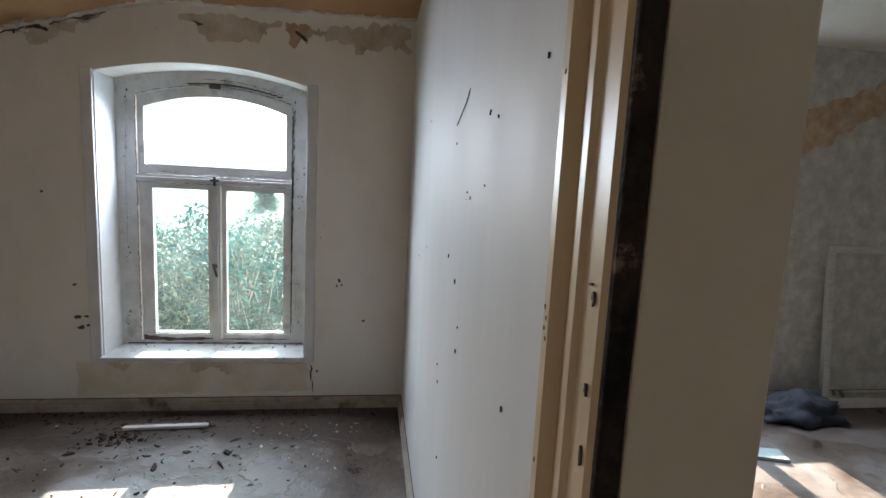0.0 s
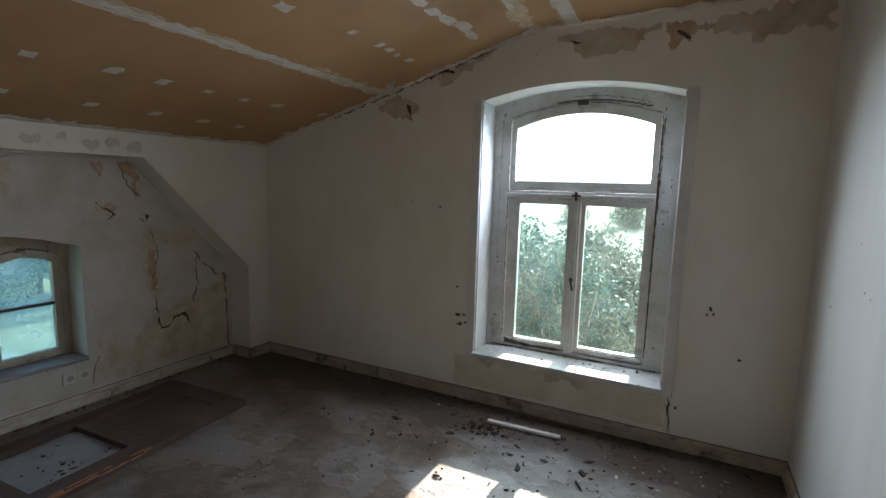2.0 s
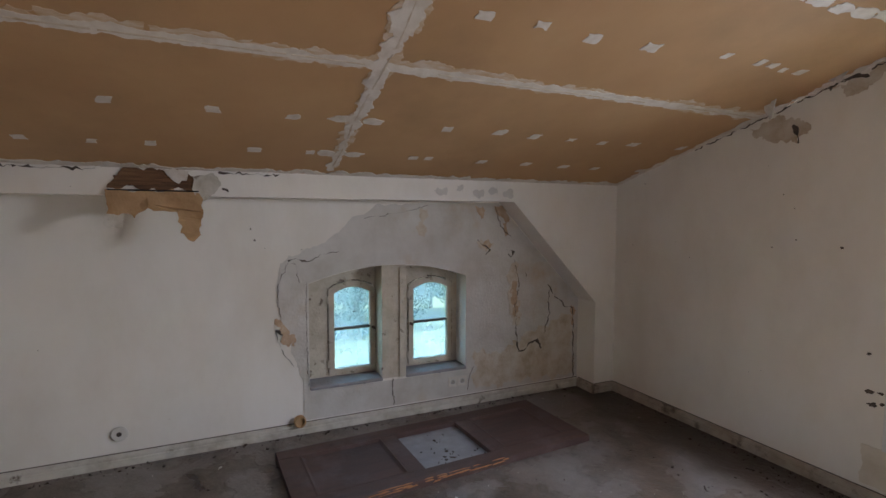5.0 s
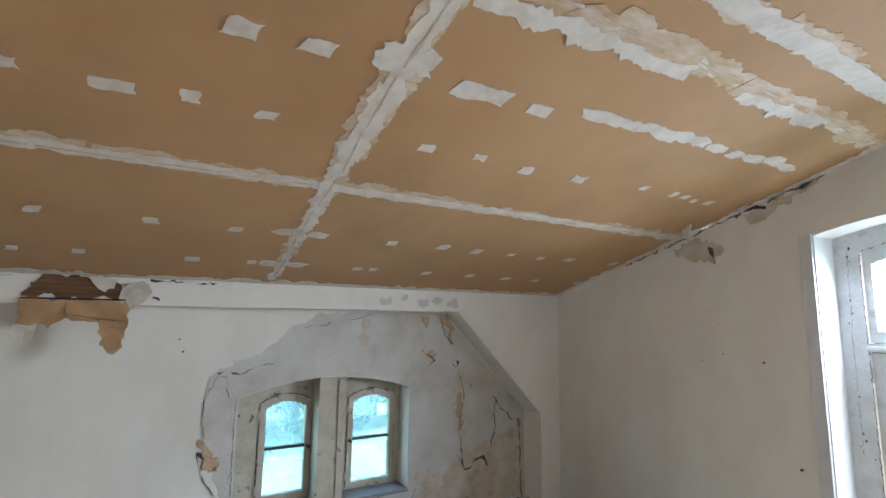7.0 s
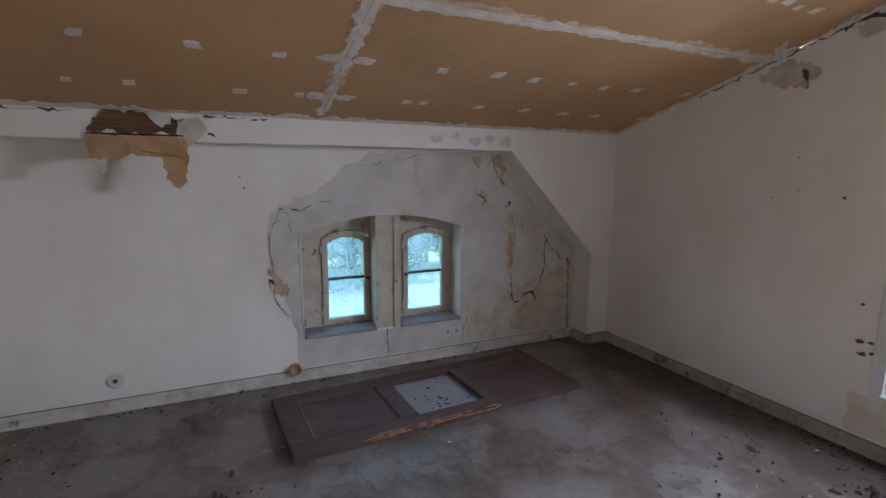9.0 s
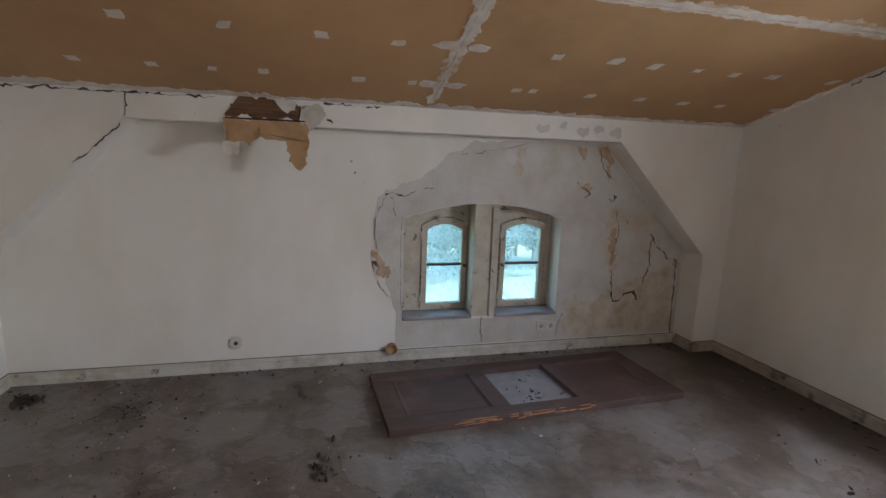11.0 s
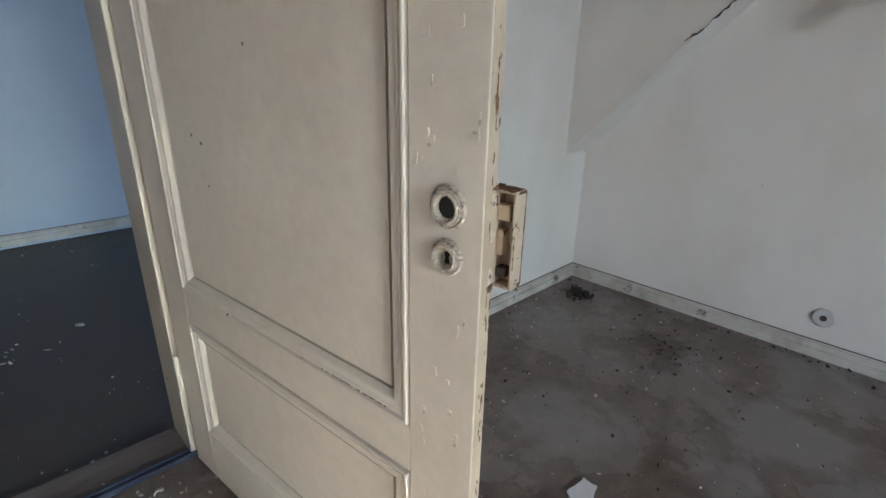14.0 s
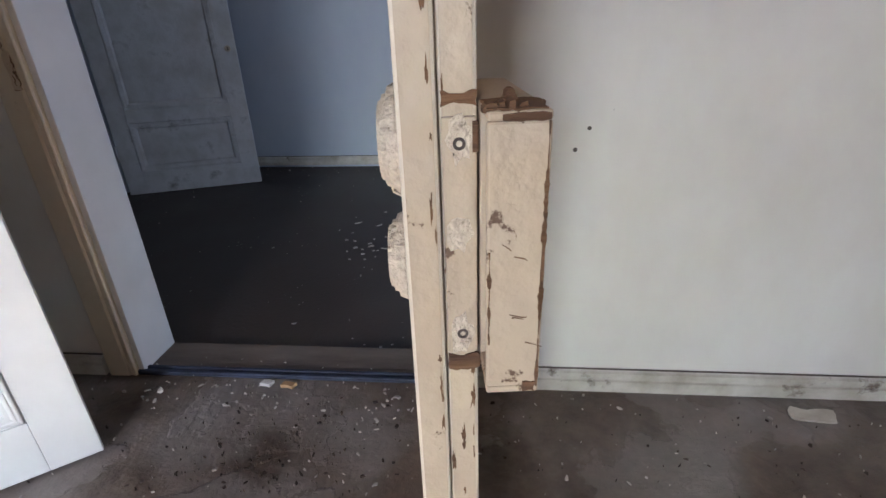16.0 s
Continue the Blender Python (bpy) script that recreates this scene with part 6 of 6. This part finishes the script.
flake_field("lath_dirt", 60, lambda r: (r.gauss(-1.42, 0.09), r.gauss(2.74, 0.045)), 0.013, "crumb_dark", "dark splinters and leaves beside the lath", "debris", 21, 0.008)

ob = flake_field("panel_dirt", 26, lambda r: (-0.16 - abs(r.gauss(0, 0.10)) if r.random() < 0.5 else r.uniform(-SW + 0.15, -0.15), r.gauss(0.98, 0.12)), 0.014, "crumb_dark", "dark scraps lying on the old door's pale panel", "debris", 24, 0.004)
ob.matrix_world = slab.matrix_world @ Matrix.Translation((0, 0, 0.0125))

# ---- second front room ----
old_frame = thing("old_frame", (3.30, 2.955, 0.0), "old cream wooden frame leaning against the wallpapered wall", "frame")
lean = pose(0, 0, 0, -6, 0, 0)
for s in ((0, 0.055, 0, 0.035, 0, 1.22), (0.95, 1.005, 0, 0.035, 0, 1.22), (0.055, 0.95, 0, 0.035, 0, 0.07), (0.055, 0.95, 0, 0.035, 1.165, 1.22)):
    bm = boxes(s, bevel=0.004)
    bm.transform(lean)
    part("member", bm, "white_wood", old_frame)
cloth = thing("cloth_heap", (3.0, 2.86, 0.0), "dark blue cloth heap on the floor", "cloth")
bm = bmesh.new()
bmesh.ops.create_icosphere(bm, subdivisions=4, radius=1.0)
for v in bm.verts:
    c = v.co.copy()
    k = 1 + 0.40 * noise.noise(c * 1.9) + 0.28 * noise.noise(c * 4.5) + 0.10 * noise.noise(c * 11)
    v.co = Vector((c.x * 0.31 * k, c.y * 0.16 * k, max(0.0, c.z * 0.15 * k * (1.2 - 0.6 * abs(c.x)) + 0.02)))
part("folds", bm, "cloth", cloth, smooth=True)
plank = thing("pale_board", (2.05, 2.45, 0.0), "pale blue-grey board lying on the floor", "board", rz=-15)
part("board", boxes((0, 0.38, -0.06, 0.06, 0.0, 0.02), bevel=0.003), "pale_board", plank)
torn2 = tagged(mesh_object("torn_wallpaper", prism(bmesh.new(), ragged([(2.85, 1.98), (3.0, 1.86), (3.4, 2.10), (4.2, 2.45), (4.1, 2.56), (3.2, 2.25), (2.86, 2.16)], 0.06, 0.03, 2), (0, YN - 0.006, 0), (1, 0, 0), (0, 0, 1), (0, -0.006, 0)), "ochre"),
               "torn ochre wallpaper strip hanging on the wall", "wallpaper")


# ---- outdoors ----
structure("ground", prism(bmesh.new(), oval(0, 0, 900, 900, 48, 1, 0), (0, 0, -3.4), (1, 0, 0), (0, 1, 0), (0, 0, -0.5)), "grass", "sunlit summer meadow", "ground")


def leaf_cloud(n, lumps, leaf, seed):
    """Leaves set round several lumps (centre, radii): each one a folded blade of four triangles."""
    r = np.random.RandomState(seed)
    which = r.randint(0, len(lumps), n)
    c = np.array([l[0] for l in lumps])[which]
    rad = np.array([l[1] for l in lumps])[which]
    d = r.normal(size=(n, 3))
    d /= np.linalg.norm(d, axis=1)[:, None]
    p = c + d * rad * (0.72 + 0.38 * r.rand(n, 1))
    a = r.normal(size=(n, 3))
    a /= np.linalg.norm(a, axis=1)[:, None]
    b = np.cross(a, d + 0.4 * r.normal(size=(n, 3)))
    b /= np.linalg.norm(b, axis=1)[:, None] + 1e-6
    s = leaf * (0.6 + 0.8 * r.rand(n, 1))
    up = np.cross(a, b)
    v = np.stack([p - a * s, p + b * s * 0.42 + up * s * 0.15, p + a * s, p - b * s * 0.42 + up * s * 0.15], 1).reshape(-1, 3)
    f = [(4 * i, 4 * i + 1, 4 * i + 2, 4 * i + 3) for i in range(n)]
    return v.tolist(), f


def plant(name, at, lumps, n, leaf, mat, label, category, seed, trunk=None):
    t = thing(name, at, label, category, "garden greenery")
    v, f = leaf_cloud(n, lumps, leaf, seed)
    me = bpy.data.meshes.new("crown")
    me.from_pydata(v, [], f)
    me.materials.append(M[mat])
    ob = new("crown", me)
    ob.parent = t
    bm = bmesh.new()
    h, r0 = trunk or (1.4, 0.06)
    lathe(bm, [(r0 * 1.5, 0), (r0, 0.3), (r0 * 0.8, h * 0.6), (r0 * 0.5, h)], (0, 0, 0), (0.05, 0.02, 1), 10)
    for c, _ in lumps[:7]:
        e = Vector(c) - Vector((0, 0, h * 0.55))
        lathe(bm, [(r0 * 0.45, 0), (r0 * 0.3, e.length * 0.5), (r0 * 0.1, e.length * 0.95)], (0, 0, h * 0.55), e, 6)
    part("trunk", bm, "bark", t)
    r = random.Random(seed + 7)
    bm = bmesh.new()
    for _ in range(60):
        c, s = r.choice(lumps)
        a = Vector(c) + Vector((r.uniform(-0.6, 0.6) * s[0], r.uniform(-0.6, 0.6) * s[1], -0.5 * s[2]))
        e = Vector((r.uniform(-0.5, 0.5), r.uniform(-0.5, 0.5), 1)).normalized() * s[2] * r.uniform(1.2, 2.3)
        lathe(bm, [(leaf * 0.13, 0), (leaf * 0.09, e.length * 0.5), (leaf * 0.03, e.length)], a, e, 5)
    part("twigs", bm, "twig", t)["kind"] = "stuff"
    return t


rnd = random.Random(11)


def lumps_for(w, d, h, k, seed):
    r = random.Random(seed)
    return [((r.uniform(-w, w) * 0.75, r.uniform(-d, d) * 0.7, r.uniform(0.25, 0.85) * h), (w * r.uniform(0.28, 0.5), d * r.uniform(0.3, 0.5), h * r.uniform(0.14, 0.26))) for _ in range(k)]


kinds = [plant("shrub", (-60 + 4 * i, 60, -3.4), lumps_for(1.7, 1.3, 3.6 + 0.3 * i, 14, i), 8000, 0.062, ("leaf", "leaf_pale", "leaf")[i], "dense leafy garden shrub", "shrub", i) for i in range(3)]
for i in range(32):
    x = -11.5 + (i % 16) * 1.15 + rnd.uniform(-0.4, 0.4)
    y = 9.3 + (i // 16) * 3.0 + rnd.uniform(-0.7, 0.7)
    o = copy_thing(kinds[i % 3], pose(x, y, -3.4, 0, 0, rnd.uniform(0, 360)))
    k = rnd.uniform(0.86, 1.06) + 0.08 * (i // 16)
    o.scale = (1.0, 1.0, k)
for i in range(16):
    x, y = -12.5 - (i % 3) * 3.5 + rnd.uniform(-0.8, 0.8), -7 + (i // 3) * 4.2 + rnd.uniform(-1, 1)
    if i % 3 == 0:
        x -= 6
    o = copy_thing(kinds[(i + 1) % 3], pose(x - 4, y, -3.4, 0, 0, rnd.uniform(0, 360)))
    o.scale = (1.3, 1.3, rnd.uniform(1.0, 1.5))
tree_kinds = [plant("tree", (-70, 70 + 8 * i, -3.4), [((0.9 * c[0], 0.9 * c[1], 2.0 + c[2]), s) for c, s in lumps_for(2.8, 2.6, 6.0, 20, 30 + i)], 6500, 0.13, ("leaf", "leaf_pale")[i], "broad leafy garden tree", "tree", 40 + i, (5.0, 0.16)) for i in range(2)]
for i in range(9):
    copy_thing(tree_kinds[i % 2], pose(-27 - rnd.uniform(0, 9), -9 + i * 4.3, -3.4, 0, 0, rnd.uniform(0, 360)))
for i in range(5):
    copy_thing(tree_kinds[i % 2], pose(-16 + i * 9, 62 + rnd.uniform(0, 15), -3.4 - 3.5, 0, 0, rnd.uniform(0, 360)))
bm = bmesh.new()
ring0, ring1, ring2 = [], [], []
for i in range(96):
    a = 2 * math.pi * i / 96
    h = 14 + 9 * noise.noise((3 * math.cos(a), 3 * math.sin(a), 1)) + 3 * noise.noise((14 * math.cos(a), 14 * math.sin(a), 2))
    ring0.append(bm.verts.new((520 * math.cos(a), 520 * math.sin(a), -3.5)))
    ring1.append(bm.verts.new((610 * math.cos(a), 610 * math.sin(a), h)))
    ring2.append(bm.verts.new((760 * math.cos(a), 760 * math.sin(a), -3.5)))
for i in range(96):
    j = (i + 1) % 96
    bm.faces.new((ring0[i], ring0[j], ring1[j], ring1[i]))
    bm.faces.new((ring1[i], ring1[j], ring2[j], ring2[i]))
structure("backdrop", bm, "hill", "low wooded hills on the horizon", "hills")
